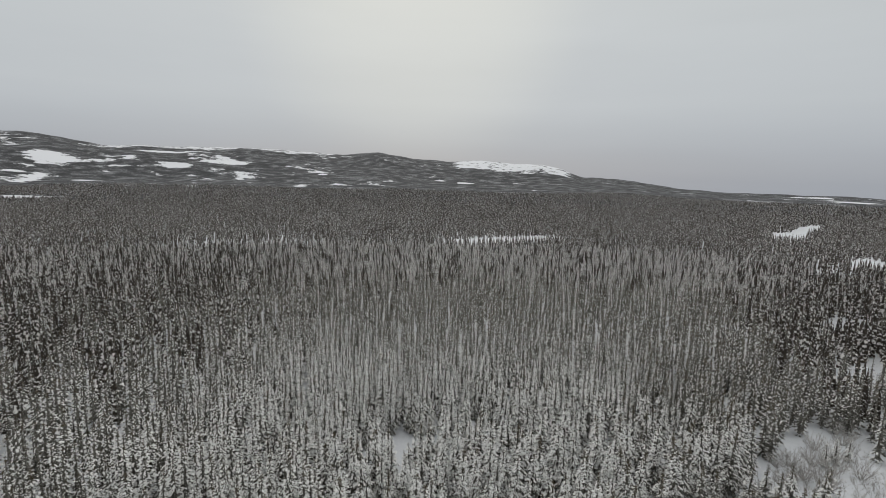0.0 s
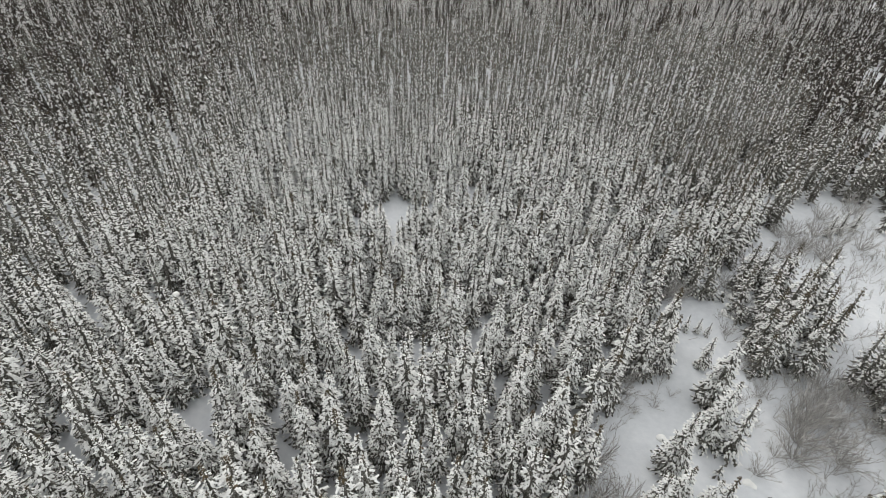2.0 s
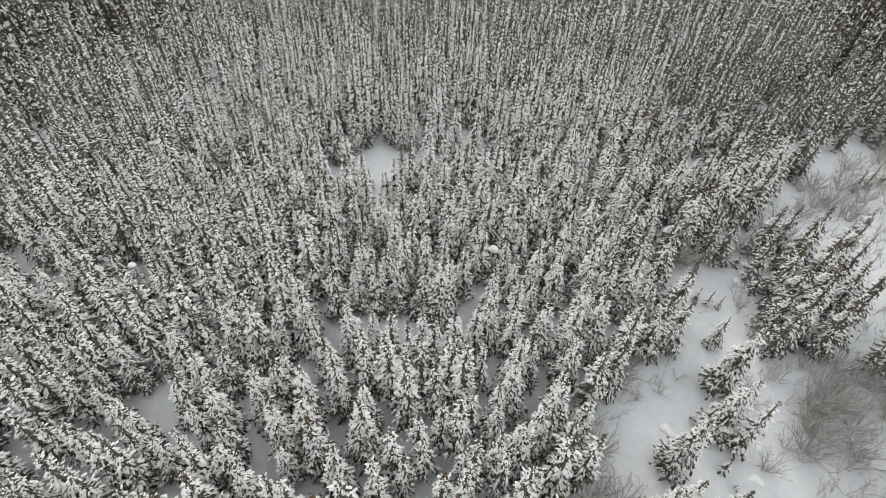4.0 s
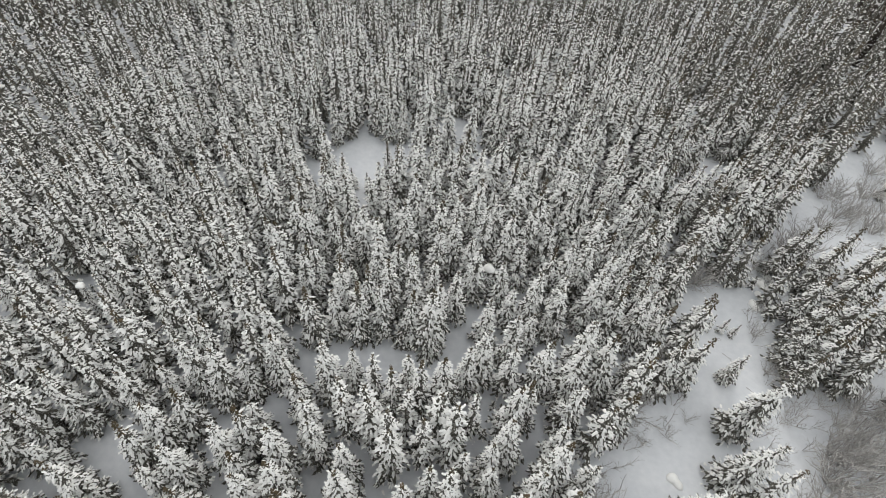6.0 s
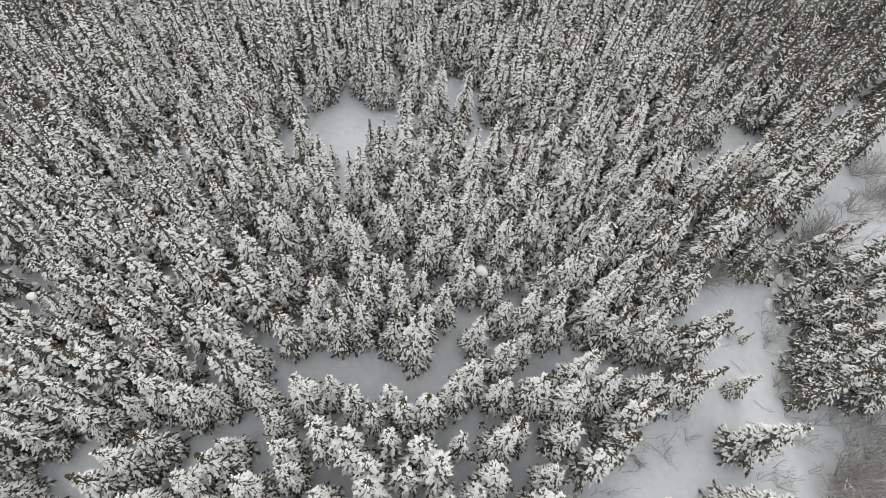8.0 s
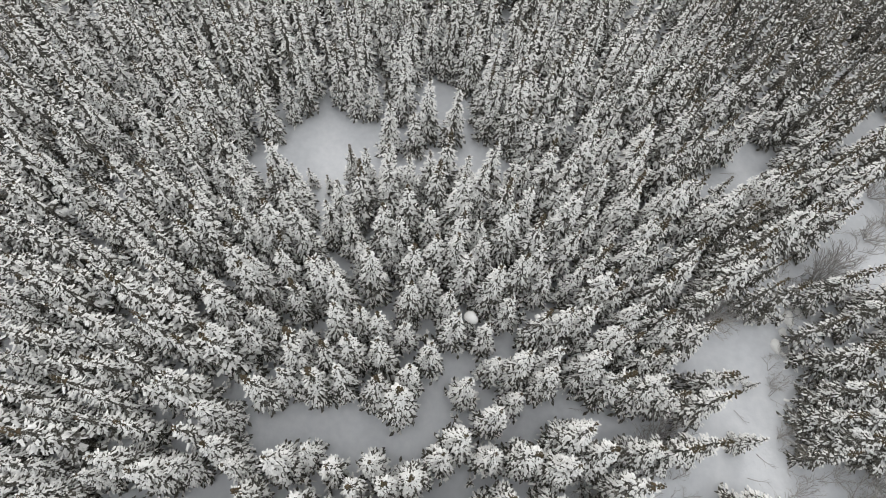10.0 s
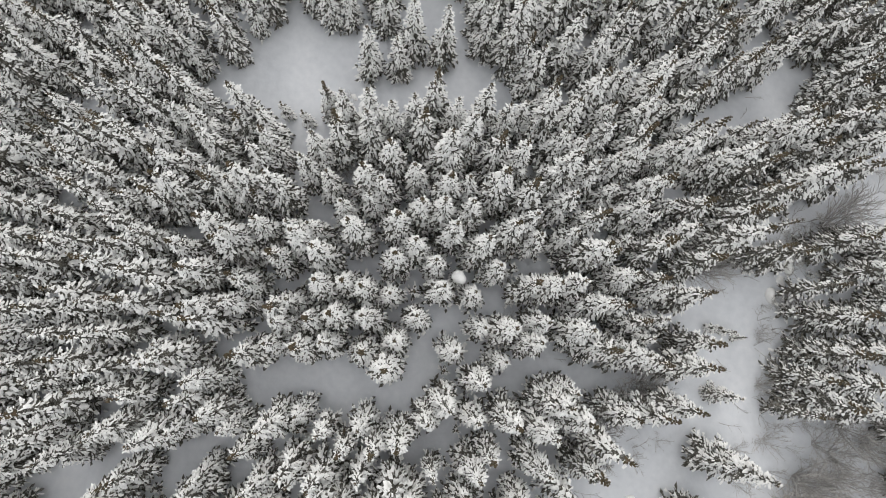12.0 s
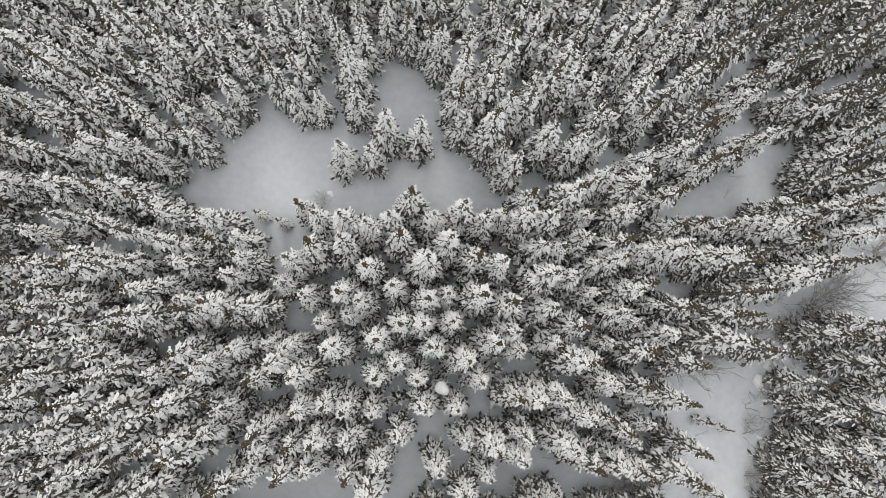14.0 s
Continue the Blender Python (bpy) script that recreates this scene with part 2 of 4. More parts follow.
SOUTH_GLADES = (
    [(-27.5, 69.0), (-27.0, 71.9), (-20.7, 74.2), (-16.1, 74.8), (-12.3, 73.2), (-9.3, 74.3), (-8.1, 78.3), (-4.5, 78.8), (-3.6, 75.9), (-4.7, 70.3), (-7.7, 69.6), (-9.0, 71.7), (-14.9, 69.5), (-19.1, 70.1), (-22.1, 67.1), (-26.1, 68.3)],
    [(4.9, 80.1), (8.7, 81.7), (11.6, 82.0), (15.3, 82.5), (18.9, 83.0), (25.0, 81.2), (19.4, 79.0), (16.4, 79.7), (12.3, 78.1), (8.6, 77.9), (5.4, 75.4), (3.6, 73.6), (1.9, 74.8)],
    [(-42.0, 55.7), (-40.0, 59.4), (-36.4, 61.0), (-28.1, 63.5), (-25.5, 64.8), (-25.0, 63.3), (-27.6, 60.1), (-29.3, 57.2), (-30.0, 56.4), (-31.1, 56.4), (-30.9, 59.5), (-34.5, 59.7), (-38.7, 56.3)],
    [(-64.4, 111.1), (-60.8, 111.4), (-56.5, 108.1), (-60.6, 107.5)],
    [(-59.7, 99.3), (-54.7, 101.3), (-52.9, 98.1), (-57.8, 97.3)],
    [(-48.2, 54.3), (-41.7, 57.4), (-38.4, 51.6), (-45.1, 50.8)],
    [(7.1, 70.4), (8.3, 67.3), (5.1, 58.0), (3.0, 57.5), (4.0, 64.7)],
    [(-77.8, 70.0), (-72.7, 71.3), (-69.5, 67.0), (-73.8, 65.0)],
    [(-35.9, 61.4), (-33.3, 60.0), (-29.0, 55.6), (-28.0, 53.2), (-24.0, 49.3), (-23.4, 47.2), (-25.8, 46.8), (-30.6, 53.0), (-32.4, 54.8), (-32.3, 57.6), (-35.0, 59.9)],
    [(-44.2, 52.4), (-43.0, 54.4), (-36.7, 51.3), (-35.2, 48.3), (-38.1, 46.9), (-41.9, 50.1)],
    [(-28.4, 63.9), (-26.6, 64.6), (-23.4, 61.2), (-20.3, 58.4), (-17.0, 56.8), (-14.9, 52.6), (-14.6, 51.0), (-16.4, 50.9), (-20.7, 56.6)],
    [(-74.1, 66.6), (-70.8, 69.0), (-66.6, 67.7), (-64.8, 64.6), (-69.5, 62.9)],
)
GLADES = NORTH_GLADES + SOUTH_GLADES
BROOK = (
    [(24.2, 95.5), (39.6, 99.0), (37.2, 94.8), (40.5, 91.5), (37.4, 88.7), (41.1, 85.6), (37.2, 83.4), (40.0, 80.1), (38.7, 72.0), (24.1, 68.6), (27.5, 79.1), (25.9, 88.1)],
    [(20.5, 76.5), (26.7, 78.0), (27.7, 64.2), (14.9, 59.6), (15.9, 67.6)],
    [(35.9, 80.2), (43.7, 81.5), (49.7, 81.0), (53.7, 70.6), (50.6, 55.7), (33.0, 55.0), (33.4, 70.5)],
    [(48.4, 119.4), (53.7, 124.6), (61.1, 133.2), (70.2, 142.3), (79.0, 143.2), (74.1, 120.9), (64.4, 103.5), (55.5, 107.8), (47.6, 116.5)],
    [(39.6, 99.0), (55.5, 109.0), (50.7, 122.5), (42.7, 111.5), (37.3, 104.6)],
    [(15, 61), (12.5, 52), (16, 44), (58, 46), (58, 57), (33, 58), (27, 66)],
    [(53.5, 84), (56.5, 99), (60, 112), (74, 130), (86, 126), (72, 96), (62, 82)],
    [(89.9, 182.6), (117.3, 210.8), (99.0, 174.0)],
    [(126.7, 269.6), (146.6, 275.9), (125.4, 236.8), (112.6, 236.2)],
)
# far bogs and the river: centre, half length, half width, bearing of the long axis in degrees from x
BOGS = ((-62, 592, 92, 34, 38), (-302, 428, 95, 22, 46), (306, 780, 88, 24, 66), (388, 930, 140, 16, 62), (188, 404, 48, 14, 60), (262, 498, 58, 17, 65),
        (-1340, 960, 140, 50, 29), (-388, 1123, 18, 12, 0))


def inside(poly, x, y):
    hit = np.zeros(np.shape(x), bool)
    for (ax, ay), (bx, by) in zip(poly, poly[1:] + poly[:1]):
        cut = (ay > y) != (by > y)
        with np.errstate(divide="ignore", invalid="ignore"):
            hit ^= cut & (x < (bx - ax) * (y - ay) / ((by - ay) or 1e-9) + ax)
    return hit


def edge_distance(poly, x, y):
    near = np.full(np.shape(x), 1e9)
    for (ax, ay), (bx, by) in zip(poly, poly[1:] + poly[:1]):
        dx, dy = bx - ax, by - ay
        t = np.clip(((x - ax) * dx + (y - ay) * dy) / (dx * dx + dy * dy), 0, 1)
        near = np.minimum(near, np.hypot(x - ax - t * dx, y - ay - t * dy))
    return near


def bog_depth(x, y):
    """Over 0 inside a far opening, with an uneven edge."""
    best = np.full(np.shape(x), -9.0)
    for cx, cy, a, b, turn in BOGS:
        c, s = math.cos(radians(turn)), math.sin(radians(turn))
        u, v = ((x - cx) * c + (y - cy) * s) / a, ((y - cy) * c - (x - cx) * s) / b
        best = np.maximum(best, 1 - u * u - v * v)
    return best + 0.35 * wave(x, y, 11, 5)


def open_ground(x, y, margin):
    free = np.zeros(np.shape(x), bool)
    for poly in GLADES + BROOK:
        free |= inside(poly, x, y) | (edge_distance(poly, x, y) < margin)
    return free | (bog_depth(x, y) > 0)


def from_arrays(name, verts, faces, mats, index=None, smooth_faces=False):
    me = bpy.data.meshes.new(name)
    verts, faces = np.asarray(verts, np.float32), np.asarray(faces, np.int32)
    n = faces.shape[1]
    me.vertices.add(len(verts))
    me.vertices.foreach_set("co", verts.ravel())
    me.loops.add(faces.size)
    me.loops.foreach_set("vertex_index", faces.ravel())
    me.polygons.add(len(faces))
    me.polygons.foreach_set("loop_start", np.arange(0, faces.size, n, dtype=np.int32))
    me.polygons.foreach_set("loop_total", np.full(len(faces), n, np.int32))
    for m in mats:
        me.materials.append(m)
    if index is not None:
        me.polygons.foreach_set("material_index", np.asarray(index, np.int32))
    me.polygons.foreach_set("use_smooth", np.full(len(faces), smooth_faces))
    me.update(calc_edges=True)
    me.validate()
    return me


# snowfields on the far hills: bearing, distance, half width in degrees, half depth
HILL_FIELDS = ((-50.6, 3330, 1.9, 170), (-52.9, 2960, 1.2, 25), (-48.8, 3310, 0.9, 50), (-40.8, 3250, 1.7, 90), (-36.2, 3430, 2.2, 130), 
               (-41, 3850, 3.5, 60), (-26.6, 3080, 0.5, 40), (-18.9, 2820, 0.4, 35), (-11, 2900, 1.1, 50), (-3, 2660, 0.4, 30), (17.6, 2600, 0.4, 30), (25.5, 2900, 1.8, 120), (22, 3500, 2.0, 90))


def build_ground():
    """One sheet of snow out to the skyline, finer round the glades."""
    radii = np.concatenate([np.arange(0, 90, 1.8), 90 * np.exp(np.arange(0, 118) * 0.0220), 1206 * np.exp(np.arange(1, 175) * 0.0080)])
    radii = radii[radii < 4750]
    turns = np.radians(np.concatenate([np.arange(-64, 38, 0.75), np.arange(38, 296, 3.0)]))
    a, r = np.meshgrid(turns, radii)
    x, y = np.sin(a) * r, 85 * np.exp(-r / 300) + np.cos(a) * r
    z = ground_z(x, y)
    n, m = len(radii), len(turns)
    i = np.arange(n * m).reshape(n, m)
    quads = np.stack([i[:-1, :], np.roll(i, -1, 1)[:-1, :], np.roll(i, -1, 1)[1:, :], i[1:, :]], -1).reshape(-1, 4)
    cx, cy = x.ravel()[quads].mean(1), y.ravel()[quads].mean(1)
    index = np.where((np.hypot(cx, cy) > 1250) & (bog_depth(cx, cy) < 0), 1, 0)
    me = from_arrays("ground", np.stack([x, y, z], -1).reshape(-1, 3), quads, (SNOW, FAR_WOODS), index, True)
    x, y = x.ravel(), y.ravel()
    far, bearing = np.hypot(x, y), np.degrees(np.arctan2(x, y))
    bare = 0.20 + 0.20 * wave(x, y, 210, 7) + 0.14 * wave(x, y, 75, 8) + np.interp(bearing, (-60, -30, -10, 10, 40), (0.14, 0.12, 0.0, 0.05, 0.12))
    for b, r, wide, deep in HILL_FIELDS:
        bare = np.maximum(bare, 0.76 - 0.28 * (((bearing - b) / wide) ** 2 + ((far - r) / deep) ** 2))
    bare = np.maximum(bare, 0.60 * smooth(3250, 3700, far) * smooth(-13.5, -11.5, bearing) * smooth(2.2, 0, bearing))
    bare = np.maximum(bare, 0.56 * smooth(3800, 4150, far) * smooth(-23.5, -25.5, bearing) * smooth(-49, -46.5, bearing))
    bare = np.where(far < 2350, np.minimum(bare, 0.28), bare)
    me.attributes.new("bare", "FLOAT", "POINT").data.foreach_set("value", bare.astype(np.float32))
    tagged(new("ground", me), "deep untouched snow over gently sloping forest ground", "ground", kind="structure")


build_ground()


# ---- spruces ----
def heading(a, rise):
    d = np.stack([np.cos(a), np.sin(a), rise], -1)
    return d / np.linalg.norm(d, axis=-1, keepdims=True)


def frame_of(d):
    side = np.cross(d, (0, 0, 1.0))
    side /= np.linalg.norm(side, axis=1, keepdims=True) + 1e-9
    return side, np.cross(side, d)


def sprays(p, d, length, width, hang):
    """Needle sprays: flat drooping tents of two triangles."""
    side, up = frame_of(d)
    length, width = length[:, None], width[:, None]
    block = np.stack([p, p + d * length * 0.58 + side * width - up * width * 0.8 * hang, p + d * length - up * width * 0.4 * hang,
                      p + d * length * 0.58 - side * width - up * width * 0.8 * hang], 1)
    return spread(block, np.array([(0, 2, 1), (0, 3, 2)]))


def clumps(p, d, length, width, rng):
    """Blunt lumps of snow, each lying along its twig."""
    side, up = frame_of(d)
    n = len(p)
    length, width = length[:, None], width[:, None]

    def at(along, across, lift):
        return p + d * length * along + side * width * across + up * width * lift

    w = rng.uniform(0.6, 1.15, (4, n, 1))
    block = np.stack([at(0.0, w[0] * 0.8, -0.3), at(0.85, w[1] * 0.9, -0.35), at(1.05, -w[2] * 0.6, -0.35), at(0.12, -w[3], -0.3),
                      at(rng.uniform(0.4, 0.7, (n, 1)), rng.uniform(-0.25, 0.25, (n, 1)), rng.uniform(0.65, 0.95, (n, 1)))], 1)
    return spread(block, np.array([(0, 4, 1), (1, 4, 2), (2, 4, 3), (3, 4, 0)]))


def spread(blocks, f):
    n, k = blocks.shape[:2]
    return blocks.reshape(-1, 3), (f[None] + (np.arange(n) * k)[:, None, None]).reshape(-1, f.shape[1])


def spruce_arrays(rng, height, radius, gap, boughs, subs, lumps, full, snowed, bare_tip, fat=1.0, hang=1.0):
    """One spruce: needles (with a material index), snow and trunk as arrays, standing at the origin."""
    bz, ba, bl, bd, bt = [], [], [], [], []
    h = 0.5
    while h < height - 0.1:
        t = h / height
        reach = radius * (min(1.0, 1.24 * (1 - t) ** 0.9 + 0.04) + 0.12 * max(0, 0.4 - t) / 0.4)
        count = max(4, int(round(boughs * (0.5 + 0.5 * (1 - t)))))
        for k in range(count):
            bz.append(h + rng.uniform(-0.15, 0.15))
            ba.append((k + 0.7 * rng.random()) * 2 * math.pi / count + h * 2.4)
            bl.append(reach * rng.choice((rng.uniform(0.5, 0.8), rng.uniform(0.8, 1.2), rng.uniform(0.85, 1.15))))
            bd.append(-0.14 - 0.42 * (1 - t) * rng.uniform(0.4, 1.3) if t < 0.93 else rng.uniform(0.3, 1.2))
            bt.append(t)
        h += gap * rng.uniform(0.8, 1.2) * (0.62 + 0.5 * (1 - t)) * (1 if t < 0.86 else 0.6)
    z, a, l, rise, t = (np.array(v, float) for v in (bz, ba, bl, bd, bt))
    n = len(z)
    root = np.stack([0 * z, 0 * z, z], -1)
    out = heading(a, rise)
    # needles: one spray a bough and shorter ones to both sides
    p, d, ln, wd, tt = [root + out * 0.06], [out], [0.93 * l], [fat * (0.10 + 0.07 * l)], [t]
    for s in range(subs):
        along = 0.30 + 0.55 * (s + rng.random(n)) / subs
        turn = rng.uniform(0.5, 1.0, n) * (1 if s % 2 else -1)
        p.append(root + out * (l * along)[:, None])
        d.append(heading(a + turn, rise - 0.12))
        ln.append(l * rng.uniform(0.8, 1.2, n) * (0.60 - 0.34 * along))
        wd.append(fat * (0.07 + 0.05 * l))
        tt.append(t)
    gv, gf = sprays(np.concatenate(p), np.concatenate(d), np.concatenate(ln), np.concatenate(wd), hang)
    tip = np.repeat(np.concatenate(tt) > 1 - max(0.035, bare_tip * 1.3), 2)
    core = [(radius * 0.25 * math.cos(q), radius * 0.25 * math.sin(q), 0.9) for q in np.arange(6) * math.pi / 3] + [(0, 0, height)]
    gf = np.concatenate([gf, np.array([(k, (k + 1) % 6, 6) for k in range(6)]) + len(gv)])
    gv, gi = np.concatenate([gv, core]), np.r_[tip.astype(int), np.zeros(6, int)]
    # snow: short lumps spread over the fan of each bough, one always at its end
    owner = np.repeat(np.arange(n), np.maximum(2 if fat < 1.5 else 1, np.round(lumps * l + rng.uniform(-0.8, 0.8, n))).astype(int))
    first = np.r_[True, owner[1:] != owner[:-1]]
    m = len(owner)
    along = np.where(first, 0.8, rng.uniform(0.18, 0.86, m))
    swing = np.where(first, 0, rng.uniform(-1, 1, m)) * (0.10 + 0.55 * along * (1.15 - along) * 2)
    ol = l[owner]
    lie = heading(a[owner] + swing * 0.8, rise[owner])
    p = root[owner] + lie * (ol * along)[:, None]
    d = heading(a[owner] + swing * 1.7 + rng.uniform(-0.55, 0.55, m), rise[owner] + rng.uniform(-0.5, 0.25, m))
    size = fat * rng.choice((0.62, 0.84, 1.06, 1.4), m, p=(0.3, 0.35, 0.27, 0.08)) * (0.72 + 0.28 * np.minimum(1, ol))
    shed = np.where(rng.random(n) < 0.14, 0.3, 1.0)
    keep = (rng.random(m) < snowed * shed[owner] * np.interp(t[owner], (0.04, 0.30, 0.78, 0.95), (0.62, 1.0, 0.98, 0.8))) & (t[owner] < 1 - bare_tip * rng.uniform(0.6, 1.4, m))
    white = clumps(p[keep], d[keep], (size * rng.uniform(0.34, 0.55, m))[keep], (size * rng.uniform(0.095, 0.145, m))[keep], rng)
    sides = 6 if full else 3
    ring = [(math.cos(2 * math.pi * k / sides), math.sin(2 * math.pi * k / sides)) for k in range(sides)]
    tv = [(c * r, s * r, q) for q, r in ((-0.5, 0.15), (height * 0.5, 0.09), (height * 0.99, 0.015)) for c, s in ring]
    tf = [(j * sides + k, j * sides + (k + 1) % sides, (j + 1) * sides + (k + 1) % sides) for j in range(2) for k in range(sides)]
    tf += [(j * sides + k, (j + 1) * sides + (k + 1) % sides, (j + 1) * sides + k) for j in range(2) for k in range(sides)]
    return (gv, gf, gi), white, (np.array(tv), np.array(tf))


def part(name, mesh, parent, label=""):
    ob = new(name, mesh)
    ob.parent = parent
    return tagged(ob, label)


# kinds of spruce: height, crown radius, share of boughs under snow, bare tip
KINDS = ((13.0, 2.4, 0.96, 0.03), (13.8, 2.5, 0.95, 0.06), (12.3, 2.3, 0.96, 0.03), (14.6, 2.6, 0.94, 0.07), (11.2, 2.2, 0.96, 0.03),
         (13.4, 2.4, 0.76, 0.15), (12.6, 2.6, 0.56, 0.15), (9.2, 1.9, 0.95, 0.05), (14.0, 2.8, 0.96, 0.03), (5.2, 1.2, 0.88, 0.14))
KIND_LABEL = ("narrow spruce tree with snow-laden drooping boughs", "tall spruce tree thickly covered in fresh snow",
              "slender spruce tree white with clinging snow", "tall broad spruce with heavy snow on its boughs",
              "small spruce tree loaded with fresh snow", "spruce with snowy boughs and a bare dark tip",
              "dark green spruce with thin patchy snow", "young spruce tree coated in snow",
              "broad spruce tree bowed under thick snow", "little spruce sapling standing in deep snow")
SPRUCE_DATA = []
for n, (height, radius, snowed, tip) in enumerate(KINDS):
    rng = np.random.default_rng(40 + n)
    green, white, trunk = spruce_arrays(rng, height, radius, 0.74, 7, 3, 8.6, True, snowed, tip, 1.0, 1.5)
    SPRUCE_DATA.append((from_arrays("crown", green[0], green[1], (NEEDLES, DARK_TIP), green[2]), from_arrays("bough_snow", *white, (BOUGH_SNOW,), None, True),
                        from_arrays("trunk", *trunk, (BARK,))))


def spruce(x, y, kind, turn, size, label=""):
    """A spruce of its own: trunk, crown of needle sprays, and the snow on its boughs."""
    tree = new("spruce_tree")
    crown, white, trunk = SPRUCE_DATA[kind]
    part("trunk", trunk, tree, "thin grey-brown trunk")
    tagged(part("crown", crown, tree, "dark green needle boughs"), kind="stuff")
    tagged(part("bough_snow", white, tree, "white clumps of snow on the boughs"), kind="stuff")
    lean = 1.5
    tree.matrix_basis = pose(x, y, float(ground_z(x, y)), lean * math.sin(turn * 7), lean * math.cos(turn * 5), math.degrees(turn)) @ Matrix.Diagonal((size, size, size, 1))
    return tagged(tree, label or KIND_LABEL[kind], "tree", "spruces of the near forest")


# trees of the middle stand, north to south
STAND_NORTH = ((-11.5, 109.2), (-5.2, 109.0), (-0.8, 109.9), (-21.5, 101.4), (-18.6, 105.4), (-21.4, 95.7), (6.6, 99.7), (5.2, 110.1), (4.3, 106.6), (5.3, 103.1),
               (9.1, 103.9))
STAND_SOUTH = ((-20.0, 86.9), (-11.1, 84.4), (-5.5, 86.1), (-1.4, 86.5), (-7.4, 82.2), (4.7, 88.9), (9.8, 90.1), (-19.0, 83.3), (-16.4, 80.4), (-12.7, 81.1),
               (-18.8, 79.3), (-9.4, 79.0), (0.3, 83.1), (-2.5, 79.4), (3.3, 83.2), (6.8, 84.9), (11.5, 85.1), (-16.7, 77.1), (-12.4, 77.0), (-17.8, 102.5),
               (-12.0, 104.5), (-6.5, 105.2), (-14.8, 100.5), (-8.5, 102.0), (-17.3, 97.1), (-11.1, 98.7), (-7.5, 98.3), (-4.7, 99.1), (-1.5, 99.8), (-2.9, 103.8),
               (0.1, 103.4), (-14.6, 96.5), (-10.0, 94.9), (-7.5, 95.3), (-3.8, 96.1), (-12.4, 92.5), (-9.5, 90.6), (-5.7, 92.9), (-1.9, 92.0), (0.9, 94.5),
               (-16.5, 90.5), (-11.6, 88.4), (-6.6, 89.1), (2.5, 99.3), (4.6, 94.5), (0.8, 90.0), (-16.0, 94.7), (2.7, 96.4))
# trees set apart in glades and along the brook: place, kind, size
GLADE_TREES = ((-12.4, 118.2, 0, 1.01), (-16.6, 118.1, 1, 0.99), (-21.3, 114.0, 2, 0.98), (-17.7, 114.9, 7, 1.07), (-24.5, 106.5, 5, 0.81),
               (-30.7, 105.1, 9, 0.96), (-27.7, 104.6, 9, 0.96), (22.4, 103.1, 6, 1.0), (19.0, 116.1, 5, 1.0), (19.2, 121.3, 1, 1.0), (15.7, 70.2, 6, 1.0),
               (11.8, 78.0, 0, 0.85), (20.5, 69.8, 9, 0.26), (11.6, 61.2, 0, 0.9), (22.7, 120.3, 5, 1.0), (24.1, 61.0, 8, 0.95))
BROOK_TREES = ((34.3, 108.5, 3, 1.12), (37.5, 111.0, 5, 1.05), (40.7, 111.8, 6, 1.1), (38.6, 117.9, 5, 1.1), (34.0, 117.9, 6, 0.95), (48.8, 128.4, 6, 1.05),
               (48.5, 136.3, 6, 1.0), (44.6, 123.8, 5, 1.05), (40.4, 114.9, 1, 1.0), (44.7, 118.9, 3, 1.05), (42.7, 115.3, 5, 1.05), (65.1, 127.3, 7, 0.65),
               (67.9, 129.2, 7, 0.7), (71.3, 131.1, 7, 0.6), (35.4, 113.2, 6, 1.0), (31.4, 74.2, 8, 1.04), (30.0, 67.2, 8, 0.98), (23.8, 92.1, 5, 0.95),
               (24.8, 83.9, 5, 1.05), (31.7, 81.8, 7, 0.78), (25.9, 87.2, 6, 0.95), (32.1, 89.8, 9, 0.7), (30.2, 89.9, 9, 0.75), (33.8, 89.4, 9, 0.6), (47.8, 58.3, 6, 0.8), (52.1, 61.8, 5, 0.85), (49.3, 56.9, 6, 0.8), (53.0, 58.4, 6, 0.9),
               (20.5, 53.3, 8, 0.85), (23.4, 55.0, 3, 0.8), (26.3, 54.2, 8, 0.8), (29.0, 55.3, 5, 0.8), (31.6, 54.2, 6, 0.8), (45.4, 57.6, 6, 0.9), (42.9, 56.6, 5, 0.8), (56.0, 66.5, 6, 0.9), (58.2, 72.0, 6, 0.9), (56.5, 76.0, 5, 0.85), (57.2, 81.8, 5, 0.9), (60.1, 86.9, 6, 0.9))
LONERS = GLADE_TREES + BROOK_TREES
# the big spruces on the far bank of the brook
BANK = ((41.4, 83.7, 6, 1.05), (43.8, 86.2, 5, 1.1), (46.8, 83.8, 6, 1.05), (41.7, 89.4, 6, 1.05), (45.6, 90.3, 6, 1.1), (50.0, 87.1, 6, 1.05),
        (42.5, 93.9, 6, 1.0), (47.1, 95.3, 6, 1.05), (51.2, 92.5, 6, 1.0), (41.4, 103.1, 6, 0.95),
        (45.7, 100.5, 6, 1.0), (49.0, 104.1, 6, 1.0), (44.8, 105.4, 6, 0.9), (52.5, 100.9, 5, 1.0), (50.2, 98.1, 6, 0.95),
        (40.2, 86.2, 6, 0.9))
# two spruces with a round cap of snow
CAPPED = ((-3.5, 88.2), (-57.1, 70.5))
TREES = [(x, y) for x, y in STAND_NORTH + STAND_SOUTH]


